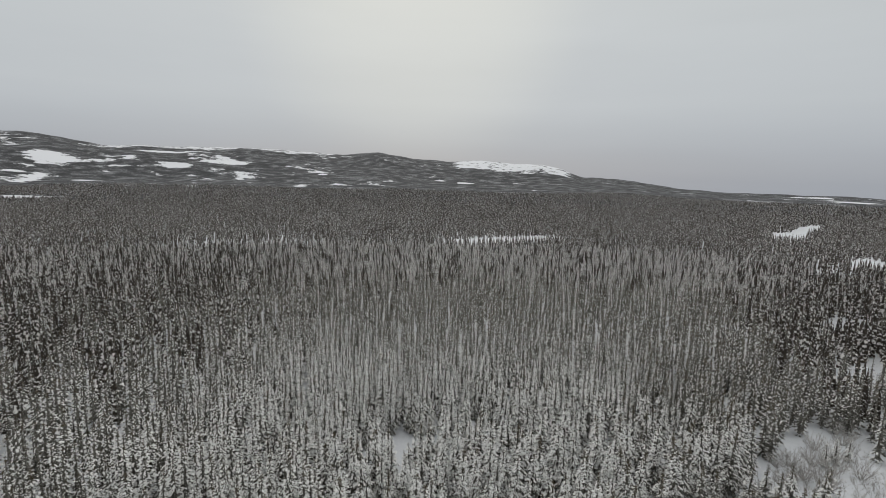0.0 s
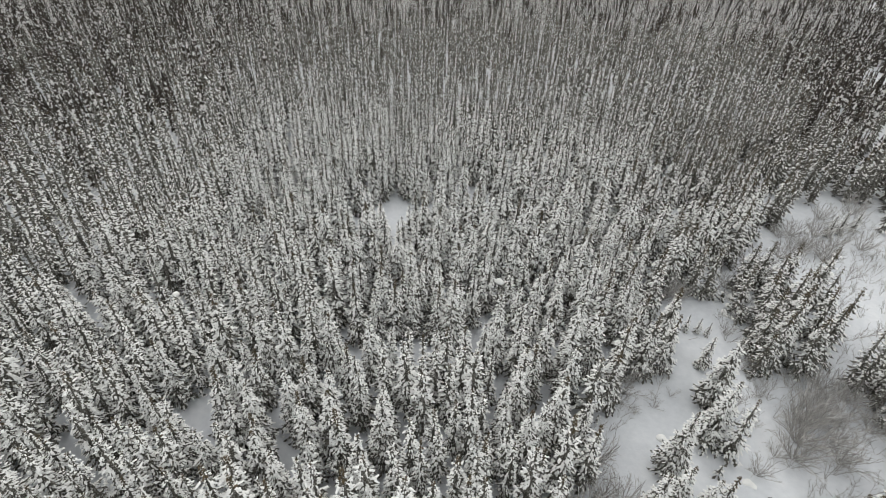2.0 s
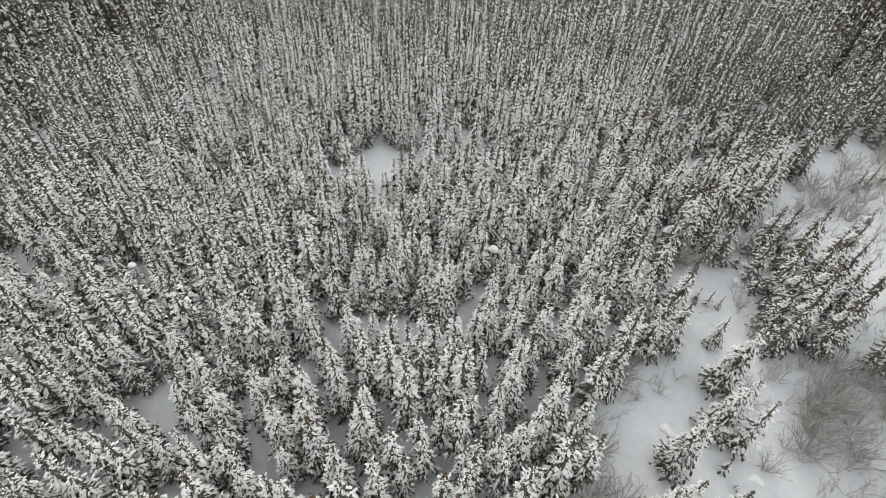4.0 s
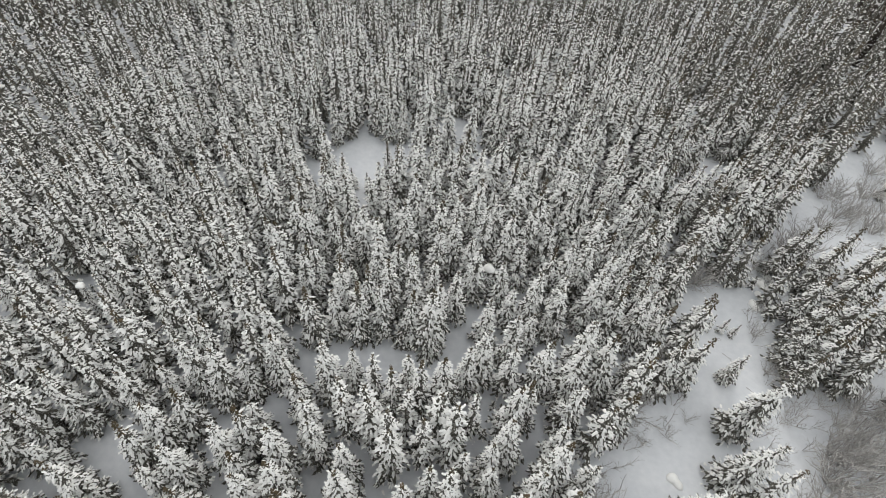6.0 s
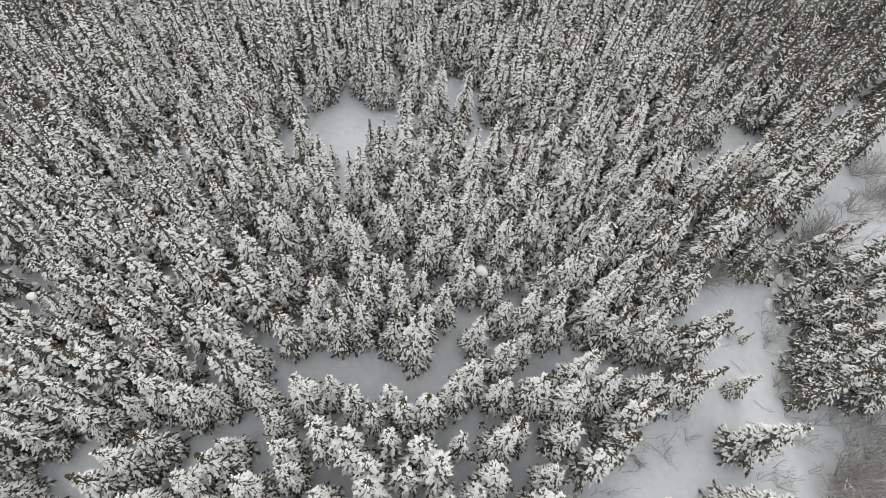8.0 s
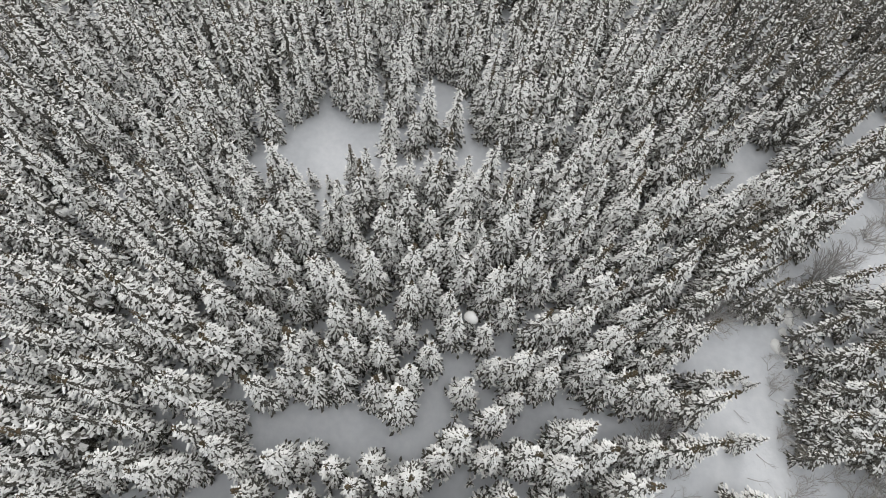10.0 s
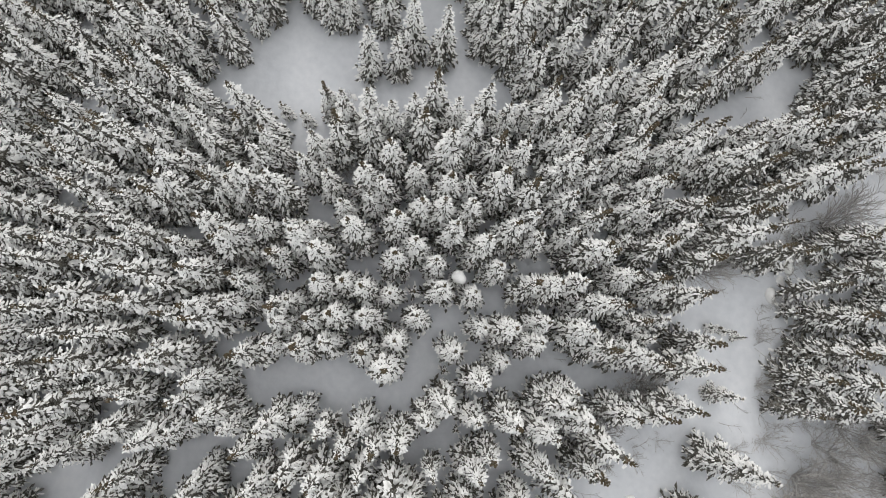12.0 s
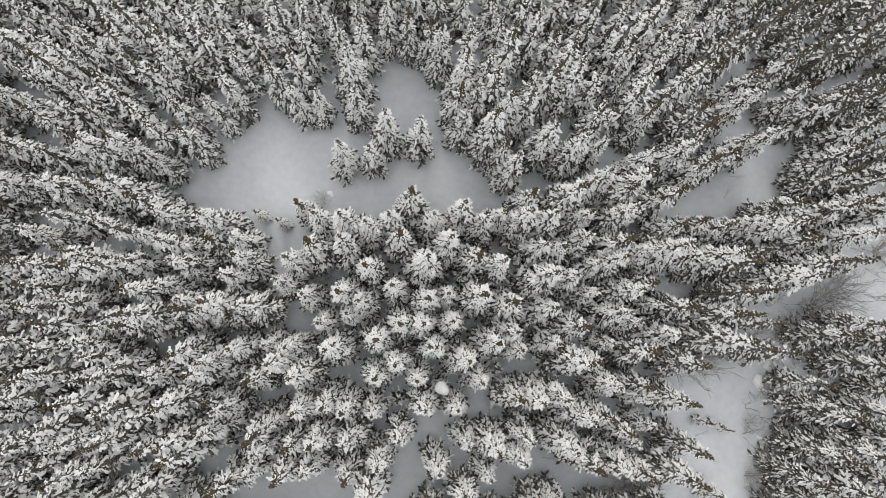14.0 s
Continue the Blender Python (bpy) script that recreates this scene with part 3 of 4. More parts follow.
def scatter(x0, x1, y0, y1, step, seed, gaps=0.05):
    """Places on a loose, jittered lattice."""
    rng = np.random.default_rng(seed)
    rows, cols = int((y1 - y0) / (step * 0.866)) + 1, int((x1 - x0) / step) + 1
    gy, gx = np.meshgrid(np.arange(rows), np.arange(cols), indexing="ij")
    x = x0 + (gx + 0.5 * (gy % 2)) * step + rng.uniform(-0.40, 0.40, gx.shape) * step
    y = y0 + gy * step * 0.866 + rng.uniform(-0.40, 0.40, gx.shape) * step
    keep = rng.random(gx.shape) >= gaps
    return x[keep], y[keep]


def away(x, y, places, gap):
    ok = np.ones(len(x), bool)
    for px, py in places:
        ok &= np.hypot(x - px, y - py) > gap
    return ok


def plant_near():
    rng = np.random.default_rng(5)
    for x, y, kind, size in LONERS + BANK:
        spruce(x, y, kind, rng.uniform(0, 6.28), size)
    for x, y in TREES:
        spruce(x, y, int(rng.choice((0, 1, 2, 3, 4, 5, 8))), rng.uniform(0, 6.28), rng.uniform(0.88, 1.04) * (1.08 if y > 99 else 1.0))
    edge = []
    for poly in GLADES:
        mid = np.mean(poly, axis=0)
        for (ax, ay), (bx, by) in zip(poly, poly[1:] + poly[:1]):
            span = math.hypot(bx - ax, by - ay)
            for k in range(max(1, round(span / 2.9))):
                f = (k + rng.uniform(0.25, 0.75)) / max(1, round(span / 2.9))
                nx, ny = (by - ay) / span, (ax - bx) / span
                px, py = ax + (bx - ax) * f, ay + (by - ay) * f
                if inside(poly, np.array([px + nx * 0.2]), np.array([py + ny * 0.2]))[0]:
                    nx, ny = -nx, -ny
                off = rng.uniform(0.9, 2.6)
                px, py = px + nx * off, py + ny * off
                here = np.array([px]), np.array([py])
                if not open_ground(*here, 0.7)[0] and away(*here, TREES + edge + [(a, b) for a, b, *_ in LONERS + BANK], 2.2)[0]:
                    edge.append((px, py))
    for x, y in edge:
        spruce(x, y, int(rng.choice((3, 5, 6, 5, 6, 1, 5) if x > 20 else (0, 1, 2, 3, 4, 5, 8))), rng.uniform(0, 6.28), rng.uniform(0.85, 1.05))
    TREES.extend(edge)
    x, y = scatter(-96, 76, 26, 178, 3.4, 11)
    fixed = TREES + [(a, b) for a, b, *_ in LONERS + BANK]
    ok = ~open_ground(x, y, 0.75) & away(x, y, fixed, 2.4) & away(x, y, CAPPED, 3.3)
    # no gap-filling inside the stand whose trees are all placed
    stand = [(-22.4, 108.6), (9.9, 111.2), (12.7, 79.4), (-20.4, 77.2)]
    ok &= ~(inside(stand, x, y) & (np.hypot(x + 4.8, y - 94.8) < 13))
    x, y = x[ok], y[ok]
    order = np.argsort(np.hypot((x + 6) / 1.35, y - 97))
    singles = order[:NEAR_SINGLES]
    for i in singles:
        bare = inside(BROOK_SIDE, np.array([x[i]]), np.array([y[i]]))[0]
        kind = int(rng.choice((3, 5, 6, 6, 5) if bare else (0, 1, 2, 3, 4, 5, 6, 7, 8)))
        spruce(x[i], y[i], kind, rng.uniform(0, 6.28), rng.uniform(0.82, 1.1))
    return x[order[NEAR_SINGLES:]], y[order[NEAR_SINGLES:]]


NEAR_SINGLES = 88
BROOK_SIDE = [(20.5, 58.7), (23.7, 103.1), (47.5, 133.7), (81.2, 142.2), (76.8, 59.7)]
rest_x, rest_y = plant_near()


def merged(name, x, y, templates, seed, label, shrink=(0.8, 1.12), mats=None):
    """A stretch of forest too thick to count: many spruces in one mesh."""
    rng = np.random.default_rng(seed)
    z = ground_z(x, y)
    which, turn = rng.integers(0, len(templates), len(x)), rng.uniform(0, 6.28, len(x))
    size, slim = rng.uniform(*shrink, len(x)), rng.uniform(0.85, 1.15, len(x))
    verts, faces, index, start = [], [], [], 0
    for k, (v, f, mi) in enumerate(templates):
        pick = np.flatnonzero(which == k)
        if not len(pick):
            continue
        c, s = np.cos(turn[pick]), np.sin(turn[pick])
        q = np.empty((len(pick), len(v), 3))
        wide = (size * slim)[pick][:, None]
        q[..., 0] = (v[:, 0] * c[:, None] - v[:, 1] * s[:, None]) * wide + x[pick][:, None]
        q[..., 1] = (v[:, 0] * s[:, None] + v[:, 1] * c[:, None]) * wide + y[pick][:, None]
        q[..., 2] = v[:, 2] * size[pick][:, None] + z[pick][:, None]
        verts.append(q.reshape(-1, 3))
        faces.append((f[None] + (start + np.arange(len(pick)) * len(v))[:, None, None]).reshape(-1, 3))
        index.append(np.tile(mi, len(pick)))
        start += q.shape[0] * q.shape[1]
    ob = new(name, from_arrays(name, np.concatenate(verts), np.concatenate(faces), mats or (NEEDLES, BOUGH_SNOW, DARK_TIP), np.concatenate(index), mats is None))
    return tagged(ob, label, "forest", kind="stuff")


def template(seed, height, radius, gap, boughs, subs, lumps, snowed, fat, tip=0.05, hang=1.0):
    green, white, _ = spruce_arrays(np.random.default_rng(seed), height, radius, gap, boughs, subs, lumps, False, snowed, tip, fat, hang)
    return (np.concatenate([green[0], white[0]]), np.concatenate([green[1], white[1] + len(green[0])]),
            np.r_[green[2] * 2, np.ones(len(white[1]), int)])


MID = [template(70 + k, 12.2 + 0.6 * k, 2.1 + 0.1 * (k % 3), 1.06, 6, 1, 5.2, 0.96 if k < 5 else 0.76, 1.14, (0.03, 0.06, 0.04, 0.12, 0.03, 0.1)[k], 1.6) for k in range(6)]
HILL = [template(75 + k, 12.0 + 0.6 * k, 1.95 + 0.08 * (k % 3), 1.25, 6, 0, 2.4, 0.76 if k < 4 else 0.5, 1.18, 0.08, 1.7) for k in range(5)]
SLOPE_HILL = [template(75 + k, 11.6 + 0.6 * k, 1.9 + 0.08 * (k % 3), 1.4, 5, 0, 1.8, 0.84 if k < 4 else 0.6, 1.6, 0.1, 1.7) for k in range(5)]
MID_THIN = [template(95 + k, 12.5 + 0.7 * k, 2.2, 0.95, 6, 1, 4.2, 0.50 - 0.10 * (k % 2), 1.1, 0.13, 1.6) for k in range(4)]
HILL_THIN = [template(65 + k, 11.6 + 0.7 * k, 2.0, 1.25, 6, 0, 1.8, 0.6 - 0.12 * (k % 2), 1.28, 0.12, 1.8) for k in range(4)]
EAST = [(14.6, 109.0), (20.5, 134.1), (41.0, 199.1), (57.1, 235.9), (196.1, 255.3), (125.9, 141.4), (76.6, 48.2), (40.6, 46.6), (36.7, 83.8), (23.9, 93.9)]
SAPLING = [template(84 + k, 2.0 + 0.6 * k, 0.9 + 0.12 * k, 0.7, 4, 0, 1.5, 0.75 + 0.08 * k, 1.2, 0.1) for k in range(3)]


def plain_spruce(seed, tiers, height, wide, sides=5):
    """A spruce for the distance: ragged tiers of boughs, frosted with snow."""
    rng = np.random.default_rng(seed)
    v, f = [], []
    step = height / (tiers + 1.2)
    for tier in range(tiers):
        low = 0.3 + tier * step
        reach = wide * (1 - low / height) ** 0.8
        base, turn = len(v), rng.uniform(0, 6.28)
        for j in range(sides):
            a, r = turn + 6.2832 / sides * j + rng.uniform(-0.3, 0.3), reach * rng.uniform(0.75, 1.2)
            v.append((r * math.cos(a), r * math.sin(a), low + rng.uniform(-0.4, 0.4)))
        v.append((0, 0, min(height, low + 2.4 * step)))
        f += [(base + j, base + (j + 1) % sides, base + sides) for j in range(sides)]
    return np.array(v), np.array(f), np.full(len(f), seed % 3 == 0, int)


SLOPE = [template(80 + k, 11.0 + 0.7 * k, 1.75, 2.0, 4, 0, 1.1, 0.72 if k < 4 else 0.4, 1.95, 0.14, 1.7) for k in range(5)]
FAR = [plain_spruce(86 + k, 4, 10.6 + 0.7 * k, 1.5, 4) for k in range(6)]
SPIKE = [plain_spruce(92 + k, 1, 9.6 + 0.8 * k, 1.25, 3) for k in range(4)]
fray = np.random.default_rng(43).uniform(-16, 16, (3, len(rest_x)))
mid = (rest_y + fray[0] < 150) & (rest_x + fray[1] > -78) & (rest_x + fray[2] < 54)
east = inside(EAST, rest_x, rest_y)
# the far bank is thinly wooded
thin = east & (rest_y < 98) & (rest_x < 56) & (np.random.default_rng(41).random(len(rest_x)) < 0.5)
mid &= ~thin
merged("mid_forest", rest_x[mid & ~east], rest_y[mid & ~east], MID, 21, "dense snow-covered spruce forest round the glades")
merged("brook_forest", rest_x[mid & east], rest_y[mid & east], MID_THIN, 29, "darker spruce forest with thinner snow along the brook")
far_out = ~mid & ~thin & (rest_x < 60 + 0.45 * (rest_y - 60)) & (rest_x > -70 - 1.0 * (rest_y - 35))
merged("outer_forest", rest_x[far_out & ~east], rest_y[far_out & ~east], HILL, 27, "snow-covered spruce forest beyond the glades", (0.72, 1.15))
merged("east_forest", rest_x[far_out & east], rest_y[far_out & east], HILL_THIN, 30, "thinly snowed spruce forest above the brook", (0.72, 1.15))


def undergrowth():
    """Low young spruces and half-buried boughs between the trunks."""
    x, y = scatter(-62, 46, 55, 140, 2.1, 61, 0.65)
    ok = ~open_ground(x, y, 0.5)
    merged("undergrowth", x[ok], y[ok], SAPLING, 62, "low young spruces half buried in snow between the trunks", (0.6, 1.2))


undergrowth()


def north_wedge(x, y, margin):
    """The wedge of land that opens to the north."""
    bearing = np.degrees(np.arctan2(x - 4, y - 2 + margin))
    return (bearing > -58) & (bearing < 34)


def plant_far():
    x, y = scatter(-470, 300, 30, 470, 3.8, 31, 0.0)
    r = np.hypot(x, y)
    out = (x < -96) | (x > 76) | (y > 178)
    sparse = (np.random.default_rng(34).random(len(x)) < np.where(x < -150, 0.3, 0.06)) & (r > 200)
    ok = out & north_wedge(x, y, 60) & (r < 470) & (~open_ground(x, y, 0.8) | sparse)
    near_side = r + np.random.default_rng(36).uniform(-45, 45, len(x))
    close = ok & (near_side < 188)
    luck = np.random.default_rng(37).random(len(x))
    dull = (luck < 0.5 * smooth(-0.23, -0.98, x / y)) | (luck < 0.75 * smooth(0.30, 0.48, x / y))
    side = close & (x > (0.36 + 0.16 * (luck - 0.5)) * y)
    merged("hillside_east", x[side], y[side], HILL_THIN, 42, "thinly snowed spruce forest on the slope", (0.66, 1.15))
    close &= ~side
    merged("hillside_forest", x[close], y[close], SLOPE_HILL, 22, "snow-covered spruce forest on the gentle slope", (0.66, 1.15))
    ok &= near_side >= 188
    far = ok & (near_side > 300)
    ok &= ~far
    shade = (far | ok) & dull
    far &= ~shade
    ok &= ~shade
    merged("west_forest", x[shade], y[shade], FAR, 28, "dark spruce forest thinly dusted with snow", mats=(FROSTED_FAR, FROSTED_DARK))
    merged("slope_forest", x[ok], y[ok], SLOPE, 23, "continuous snowy spruce forest seen from above")
    merged("plain_forest", x[far], y[far], FAR, 26, "snowy spruce forest on the flat beyond the slope", mats=(FROSTED, FROSTED_DARK))
    x, y = scatter(-1250, 900, 250, 1400, 5.6, 32, 0.0)
    r = np.hypot(x, y)
    ok = (r >= 470) & (r < 1350) & north_wedge(x, y, 20) & (bog_depth(x, y) < 0)
    x, y = x[ok], y[ok]
    merged("distant_forest", x, y, SPIKE, 24, "far dark spruce forest dusted with snow", (0.7, 1.15), (FROSTED_FAR, FROSTED_DARK))
    x, y = scatter(-2000, 1500, 600, 2500, 12.6, 33, 0.0)
    r = np.hypot(x, y)
    ok = (r >= 1340) & (r < 2450) & north_wedge(x, y, 20) & (bog_depth(x, y) < 0)
    merged("valley_forest", x[ok], y[ok], [(v * (2.0, 2.0, 0.8), f, mi) for v, f, mi in SPIKE], 25, "dark spruce forest across the far valley", (0.7, 1.15), (FROSTED_FAR, FROSTED_DARK))


plant_far()


def plant_behind():
    """The same forest goes on to the south and to both sides of the flight."""
    x, y = scatter(-200, 170, -110, 178, 4.4, 38, 0.0)
    shut = (y < 25) | (x > 62 + 0.45 * (y - 60)) | (x < -72 - 1.0 * (y - 35))
    ok = shut & ((y < 25) | ~north_wedge(x, y, 60)) & ~open_ground(x, y, 0.8)
    under = ok & (y > -40) & (y < 25) & (np.abs(x) < 90)
    merged("start_forest", x[under], y[under], SLOPE, 44, "snowy spruce forest before the glades")
    ok &= ~under
    merged("south_forest", x[ok], y[ok], FAR, 39, "snowy spruce forest south of the glades", mats=(FROSTED, FROSTED_DARK))


plant_behind()


# ---- bare shrubs, snags, mounds and fallen branches along the brook and in the glades ----
def tube(verts, faces, points, widths):
    """A thin three-sided twig along points."""
    start = len(verts)
    for n, (p, w) in enumerate(zip(points, widths)):
        ahead = (points[min(n + 1, len(points) - 1)] - points[max(n - 1, 0)]).normalized()
        side = ahead.cross(Vector((0.31, 0.17, 0.93))).normalized()
        over = ahead.cross(side)
        for k in range(3):
            a = k * 2.0944
            verts.append(p + (side * math.cos(a) + over * math.sin(a)) * w)
        if n:
            b = start + 3 * n
            for k in range(3):
                faces.append((b - 3 + k, b - 3 + (k + 1) % 3, b + (k + 1) % 3))
                faces.append((b - 3 + k, b + (k + 1) % 3, b + k))


def twig_line(rng, origin, heading, length, bend, steps):
    points, p, d = [origin], origin.copy(), heading.normalized()
    for _ in range(steps):
        d = (d + Vector(rng.uniform(-bend, bend, 3)) + Vector((0, 0, 0.03))).normalized()
        p = p + d * (length / steps)
        points.append(p)
    return points


def stem_mesh(seed):
    """One stem of a leafless shrub, leaning out along +x, with forked twigs."""
    rng = np.random.default_rng(seed)
    verts, faces = [], []
    main = twig_line(rng, Vector((0.08, 0, -0.2)), Vector((0.8, 0, 1.0)), rng.uniform(2.9, 3.8), 0.2, 4)
    tube(verts, faces, main, [0.05, 0.042, 0.034, 0.026, 0.014])
    for n in range(2, 5):
        for _ in range(2):
            d = (main[n] - main[n - 1]).normalized() + Vector(rng.uniform(-0.75, 0.75, 3))
            side = twig_line(rng, main[n - 1].lerp(main[n], rng.random()), d, rng.uniform(0.8, 1.7), 0.25, 2)
            tube(verts, faces, side, [0.03, 0.024, 0.014])
            d = (side[2] - side[1]).normalized() + Vector(rng.uniform(-0.8, 0.8, 3))
            tube(verts, faces, twig_line(rng, side[1], d, rng.uniform(0.5, 0.9), 0.15, 1), [0.022, 0.013])
    return from_arrays("stem", [tuple(v) for v in verts], faces, (TWIG,))


STEMS = [stem_mesh(200 + k) for k in range(5)]


def bare_shrub(x, y, size, stems, seed):
    """A leafless shrub: stems fanning out of one root in the snow."""
    rng = np.random.default_rng(seed)
    shrub = new("bare_shrub")
    for k in range(stems):
        ob = part("stem", STEMS[int(rng.integers(0, 5))], shrub)
        ob.matrix_basis = pose(0, 0, 0, rng.uniform(-10, 10), rng.uniform(-22, 8), 360 * (k + rng.uniform(0, 0.7)) / stems) @ Matrix.Scale(rng.uniform(0.7, 1.05), 4)
    shrub.matrix_basis = pose(x, y, float(ground_z(x, y)), 0, 0, rng.uniform(0, 360)) @ Matrix.Scale(size, 4)
    return tagged(shrub, "leafless grey-brown shrub standing in deep snow", "shrub", "bare shrubs along the brook")


BROOK_SHRUBS = ((44.0, 106.9, 1.25, 16), (26.9, 97.3, 1.35, 18), (19.2, 76.8, 1.05, 14), (43.0, 70.3, 1.4, 20), (44.0, 73.8, 1.3, 18), (22.7, 80.5, 1.15, 16),
                (15.0, 60.7, 1.0, 14), (18.3, 71.3, 0.6, 9), (46.6, 109.5, 1.0, 12), (52.5, 116.6, 0.95, 12), (58.2, 120.8, 1.0, 12), (47.9, 111.3, 0.9, 11),
                (61.4, 117.4, 1.0, 12), (57.1, 125.8, 0.9, 11), (62.4, 126.9, 0.95, 12), (30.2, 98.7, 0.8, 11), (49.2, 81.4, 1.0, 13), (52.0, 80.2, 0.9, 12),
                (48.2, 77.6, 1.0, 13), (39.6, 103.8, 0.8, 10), (37.0, 71.3, 0.45, 7), (66.1, 134.9, 0.95, 11))
MEADOW_SHRUBS = ((15.9, 55.7, 0.9, 12), (13.4, 53.4, 0.9, 12), (18.0, 54.8, 0.9, 12), (14.6, 58.0, 0.8, 10), (49.5, 75.2, 0.9, 12), (52.6, 79.5, 0.8, 10), (54.0, 74.6, 0.9, 12),
                 (18.6, 73.3, 0.9, 12), (14.4, 72.4, 0.8, 10), (29.6, 97.8, 0.9, 12), (41.8, 67.3, 1.2, 14), (45.2, 73.2, 1.0, 12), (20.5, 69.9, 0.3, 7), (36.2, 75.5, 0.5, 8), (39.5, 77.5, 0.6, 9), (46.0, 78.4, 0.8, 11), (47.4, 74.3, 1.0, 12), (47.9, 68.1, 1.1, 14), (39.4, 67.1, 0.6, 9),
                 (36.3, 63.7, 0.7, 10), (23.5, 71.6, 0.5, 7), (26.1, 74.3, 0.4, 6), (48.8, 71.7, 1.0, 12), (36.4, 101.6, 0.8, 10), (34.5, 99.1, 0.6, 8))
MORE_SHRUBS = ((74.9, 144.4, 1.0, 12), (61.0, 119.3, 0.9, 10), (70.3, 123.4, 1.0, 12), (55.9, 120.0, 0.9, 11), (65.1, 123.9, 0.9, 10), (54.2, 124.7, 0.9, 11),
               (73.8, 138.8, 1.0, 12), (67.9, 129.2, 0.9, 11), (-23.6, 109.1, 0.5, 8), (-21.3, 99.5, 0.75, 10), (-24.1, 98.7, 0.6, 9), (4.2, 84.3, 0.55, 9),
               (23.0, 87.3, 0.5, 7), (38.1, 84.2, 0.6, 9), (38.8, 95.0, 0.6, 9), (37.3, 90.3, 0.5, 8), (41.1, 65.9, 0.5, 7), (21.4, 79.1, 0.8, 11),
               (12.9, 62.9, 0.8, 11), (44.4, 80.8, 0.6, 8))
for n, (x, y, size, stems) in enumerate(BROOK_SHRUBS + MORE_SHRUBS + MEADOW_SHRUBS):
    bare_shrub(x, y, size * 1.3, round(stems * 1.5), 300 + n)


def thicket():
    """The alder thicket along the upper brook, too thick to count."""
    rng = np.random.default_rng(77)
    x, y = scatter(12, 88, 50, 146, 2.2, 78)
    deep = np.zeros(len(x), bool)
    for poly in (BROOK[3], BROOK[4]):
        deep |= inside(poly, x, y) & (edge_distance(poly, x, y) > 0.6)
    side = inside([(42.2, 59.4), (49.9, 83.6), (62.0, 95.4), (81.9, 101.3), (81.3, 59.9)], x, y) & (rng.random(len(x)) < 0.7)
    bank = inside([(37.5, 108), (42.5, 109), (44, 74), (34.5, 70.5), (37, 84), (36.5, 92)], x, y) & (rng.random(len(x)) < 0.5)
    meadow = inside([(44.6, 79.9), (60.8, 87.1), (53.8, 60.8), (41.9, 60.9)], x, y) & (rng.random(len(x)) < 0.4)
    edge = inside([(53, 84), (60, 112), (74, 130), (86, 126), (72, 96), (62, 82)], x, y) & (rng.random(len(x)) < 0.45)
    nook = inside([(15, 80), (24, 82), (25, 74), (20, 67), (13, 64), (15, 72)], x, y) & (rng.random(len(x)) < 0.4)
    pick = np.flatnonzero((deep & (rng.random(len(x)) < 0.5)) | side | bank | edge | nook | meadow)
    verts, faces, start = [], [], 0
    for i in pick:
        root = Matrix.Translation((x[i], y[i], float(ground_z(x[i], y[i]))))
        for k in range(3):
            me = STEMS[int(rng.integers(0, 5))]
            m = np.array(root @ pose(0, 0, 0, rng.uniform(-10, 10), rng.uniform(-30, 4), rng.uniform(0, 360)) @ Matrix.Scale(rng.uniform(0.55, 0.95), 4))
            v = np.empty(len(me.vertices) * 3)
            me.vertices.foreach_get("co", v)
            f = np.empty(len(me.polygons) * 3, int)
            me.polygons.foreach_get("vertices", f)
            verts.append(v.reshape(-1, 3) @ m[:3, :3].T + m[:3, 3])
            faces.append(f.reshape(-1, 3) + start)
            start += len(v) // 3
    ob = new("thicket", from_arrays("thicket", np.concatenate(verts), np.concatenate(faces), (TWIG,)))
    tagged(ob, "thin leafless alder thicket in the snow", "thicket", kind="stuff")


thicket()


def lump(name, seed, wide, tall, rough):
    """A rounded, uneven heap of snow."""
    rng = np.random.default_rng(seed)
    rings, sides = 6, 14
    verts = [(0, 0, tall)]
    for j in range(1, rings + 1):
        t = j / rings * 1.75
        for k in range(sides):
            a = 2 * math.pi * k / sides
            r = wide * math.sin(min(t, 1.57)) * (1 + rough * math.sin(2 * a + seed) + rough * 0.6 * math.sin(3 * a + 2 * seed) + rng.uniform(-0.04, 0.04)) * (1 if t < 1.6 else 0.82)
            verts.append((r * math.cos(a), r * math.sin(a), tall * (math.cos(t) if t < 1.6 else -0.25)))
    faces = [(0, 1 + k, 1 + (k + 1) % sides) for k in range(sides)]
    for j in range(rings - 1):
        for k in range(sides):
            a, b = 1 + j * sides + k, 1 + j * sides + (k + 1) % sides
            faces += [(a, a + sides, b), (b, a + sides, b + sides)]
    return from_arrays(name, verts, faces, (BOUGH_SNOW,), None, True)


def capped_spruce(x, y, kind, size, wide, seed):
    """A spruce with a broken top that carries a thick round cap of snow."""
    ob = new("capped_spruce")
    crown, white, trunk = SPRUCE_DATA[kind]
    part("trunk", trunk, ob, "thin grey-brown trunk")
    tagged(part("crown", crown, ob, "dark green needle boughs"), kind="stuff")
    tagged(part("bough_snow", white, ob, "white clumps of snow on the boughs"), kind="stuff")
    cap = part("snow_cap", lump("snow_cap", seed, wide, wide * 0.75, 0.13), ob, "round smooth cap of white snow")
    cap.location = (0, 0, KINDS[kind][0] - 0.65)
    ob.matrix_basis = pose(x, y, float(ground_z(x, y)), 0, 0, seed * 50) @ Matrix.Scale(size, 4)
    return tagged(ob, "snowy spruce whose top carries a round snow cap", "tree", "spruces with a snow cap")


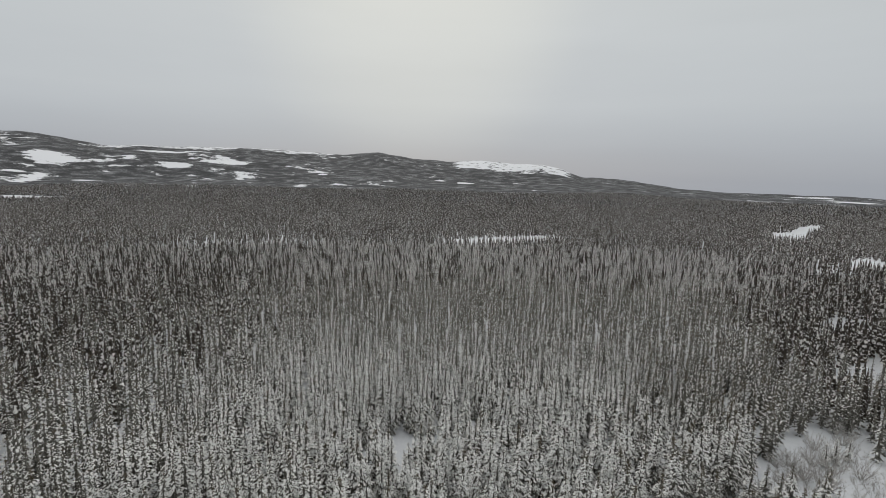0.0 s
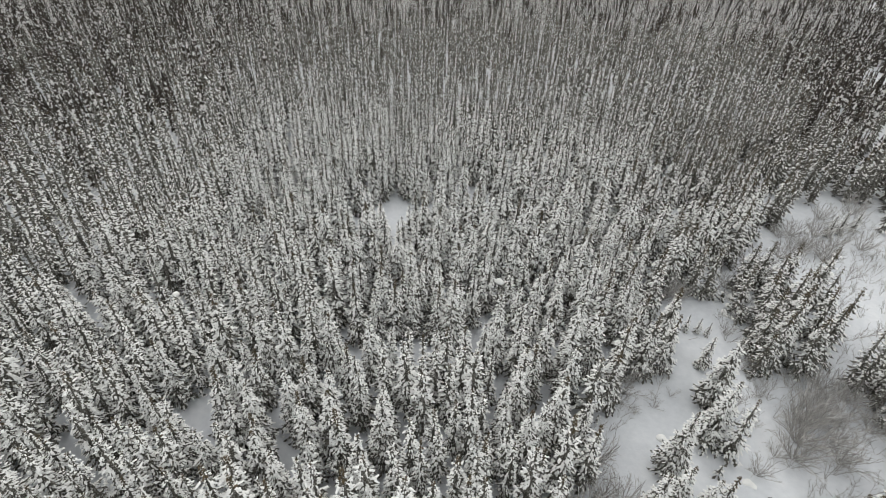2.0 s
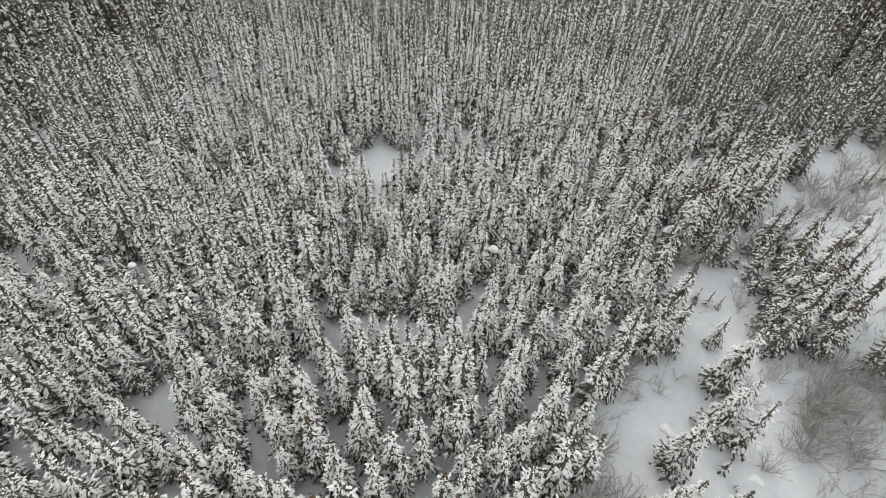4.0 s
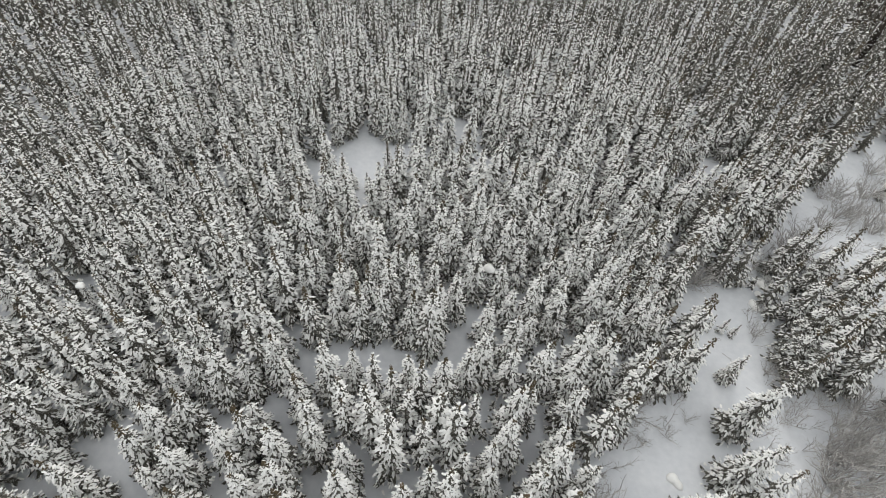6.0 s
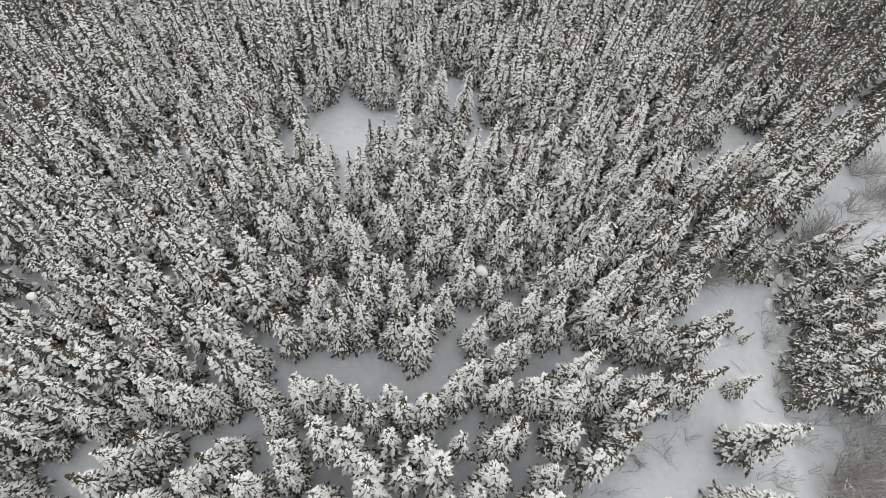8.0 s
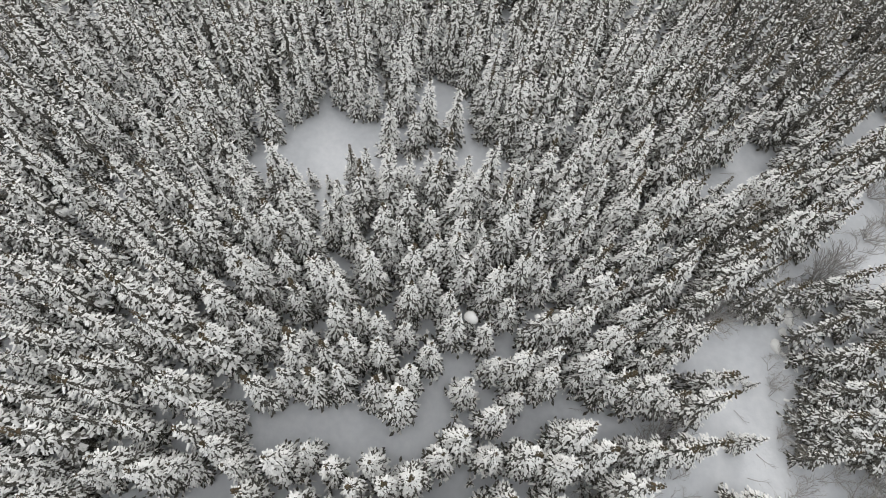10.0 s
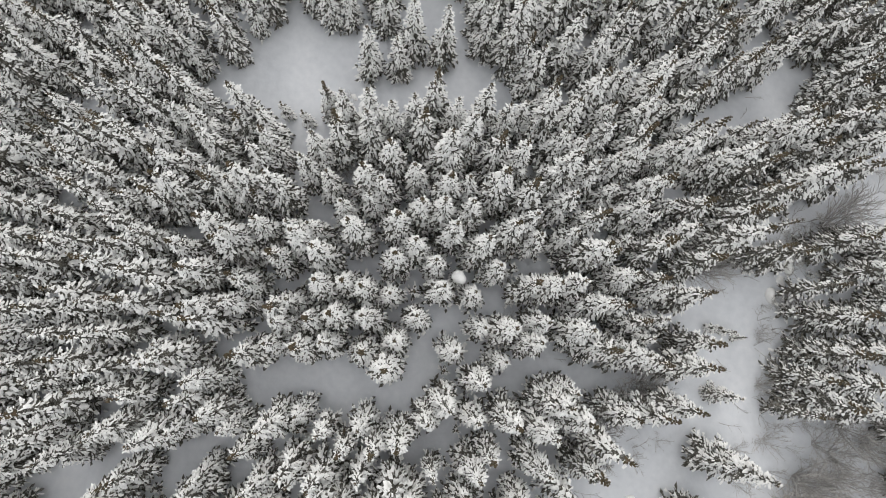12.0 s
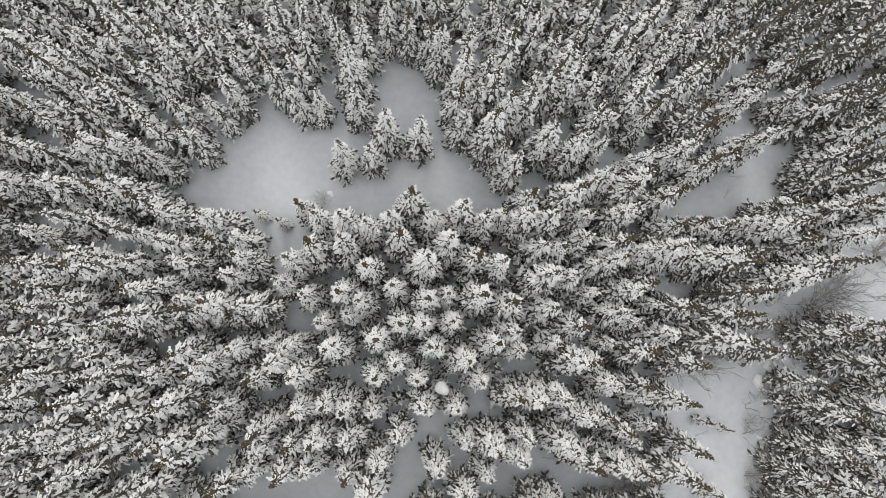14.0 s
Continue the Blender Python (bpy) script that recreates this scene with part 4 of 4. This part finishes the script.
capped_spruce(*CAPPED[0], 7, 0.72, 1.2, 5)
capped_spruce(*CAPPED[1], 4, 0.72, 0.85, 6)


def snow_mound(x, y, wide, tall, seed):
    ob = new("snow_mound", lump("snow_mound", seed, wide, tall * 0.6, 0.3))
    ob.matrix_basis = pose(x, y, float(ground_z(x, y)) - 0.05, 0, 0, seed * 40)
    return tagged(ob, "rounded mound of snow over a low bush", "snow mound", "snow mounds by the brook")


for n, (x, y, wide, tall) in enumerate(((39.9, 100.6, 1.0, 1.3), (38.1, 96.1, 0.9, 1.0), (39.2, 98.3, 0.7, 0.7), (41.2, 102.1, 0.8, 1.1), (24.3, 66.2, 0.9, 0.8), (-22.9, 110.1, 0.5, 0.5), (35.0, 62.1, 0.8, 0.6))):
    snow_mound(x, y, wide, tall, 20 + n)


def fallen_branch(x, y, length, turn, seed):
    """A forked dead branch lying half sunk in the snow."""
    rng = np.random.default_rng(seed)
    verts, faces = [], []
    main = twig_line(rng, Vector((0, 0, 0.02)), Vector((1, 0, 0.02)), length, 0.12, 5)
    main = [Vector((p.x, p.y, 0.05 + 0.12 * k / 5)) for k, p in enumerate(main)]
    tube(verts, faces, main, [0.05, 0.045, 0.038, 0.03, 0.022, 0.012])
    for n in (2, 3, 4):
        side = twig_line(rng, main[n], Vector((1, rng.choice((-0.8, 0.8)), 0.15)), length * 0.3, 0.15, 3)
        tube(verts, faces, side, [0.026, 0.02, 0.015, 0.01])
    ob = new("fallen_branch", from_arrays("fallen_branch", [tuple(v) for v in verts], faces, (TWIG,)))
    ob.matrix_basis = pose(x, y, float(ground_z(x, y)), 0, 0, turn)
    return tagged(ob, "thin dead branch lying on the snow", "branch", "fallen branches on the snow")


for n, (x, y, length, turn) in enumerate(((32.3, 86.2, 2.2, -41), (35.0, 81.4, 2.6, -36), (33.7, 78.3, 3.0, -11), (42.8, 80.0, 2.6, -1), (30.8, 123.2, 2.6, 19), (30.6, 120.0, 1.8, 64), (25.7, 93.9, 1.6, -56), (11.3, 81.4, 1.6, 14), (30.7, 87.7, 2.0, 34), (22.3, 73.4, 1.6, 39), (-56.8, 106.0, 2.4, 154))):
    fallen_branch(x, y, length, turn, 400 + n)
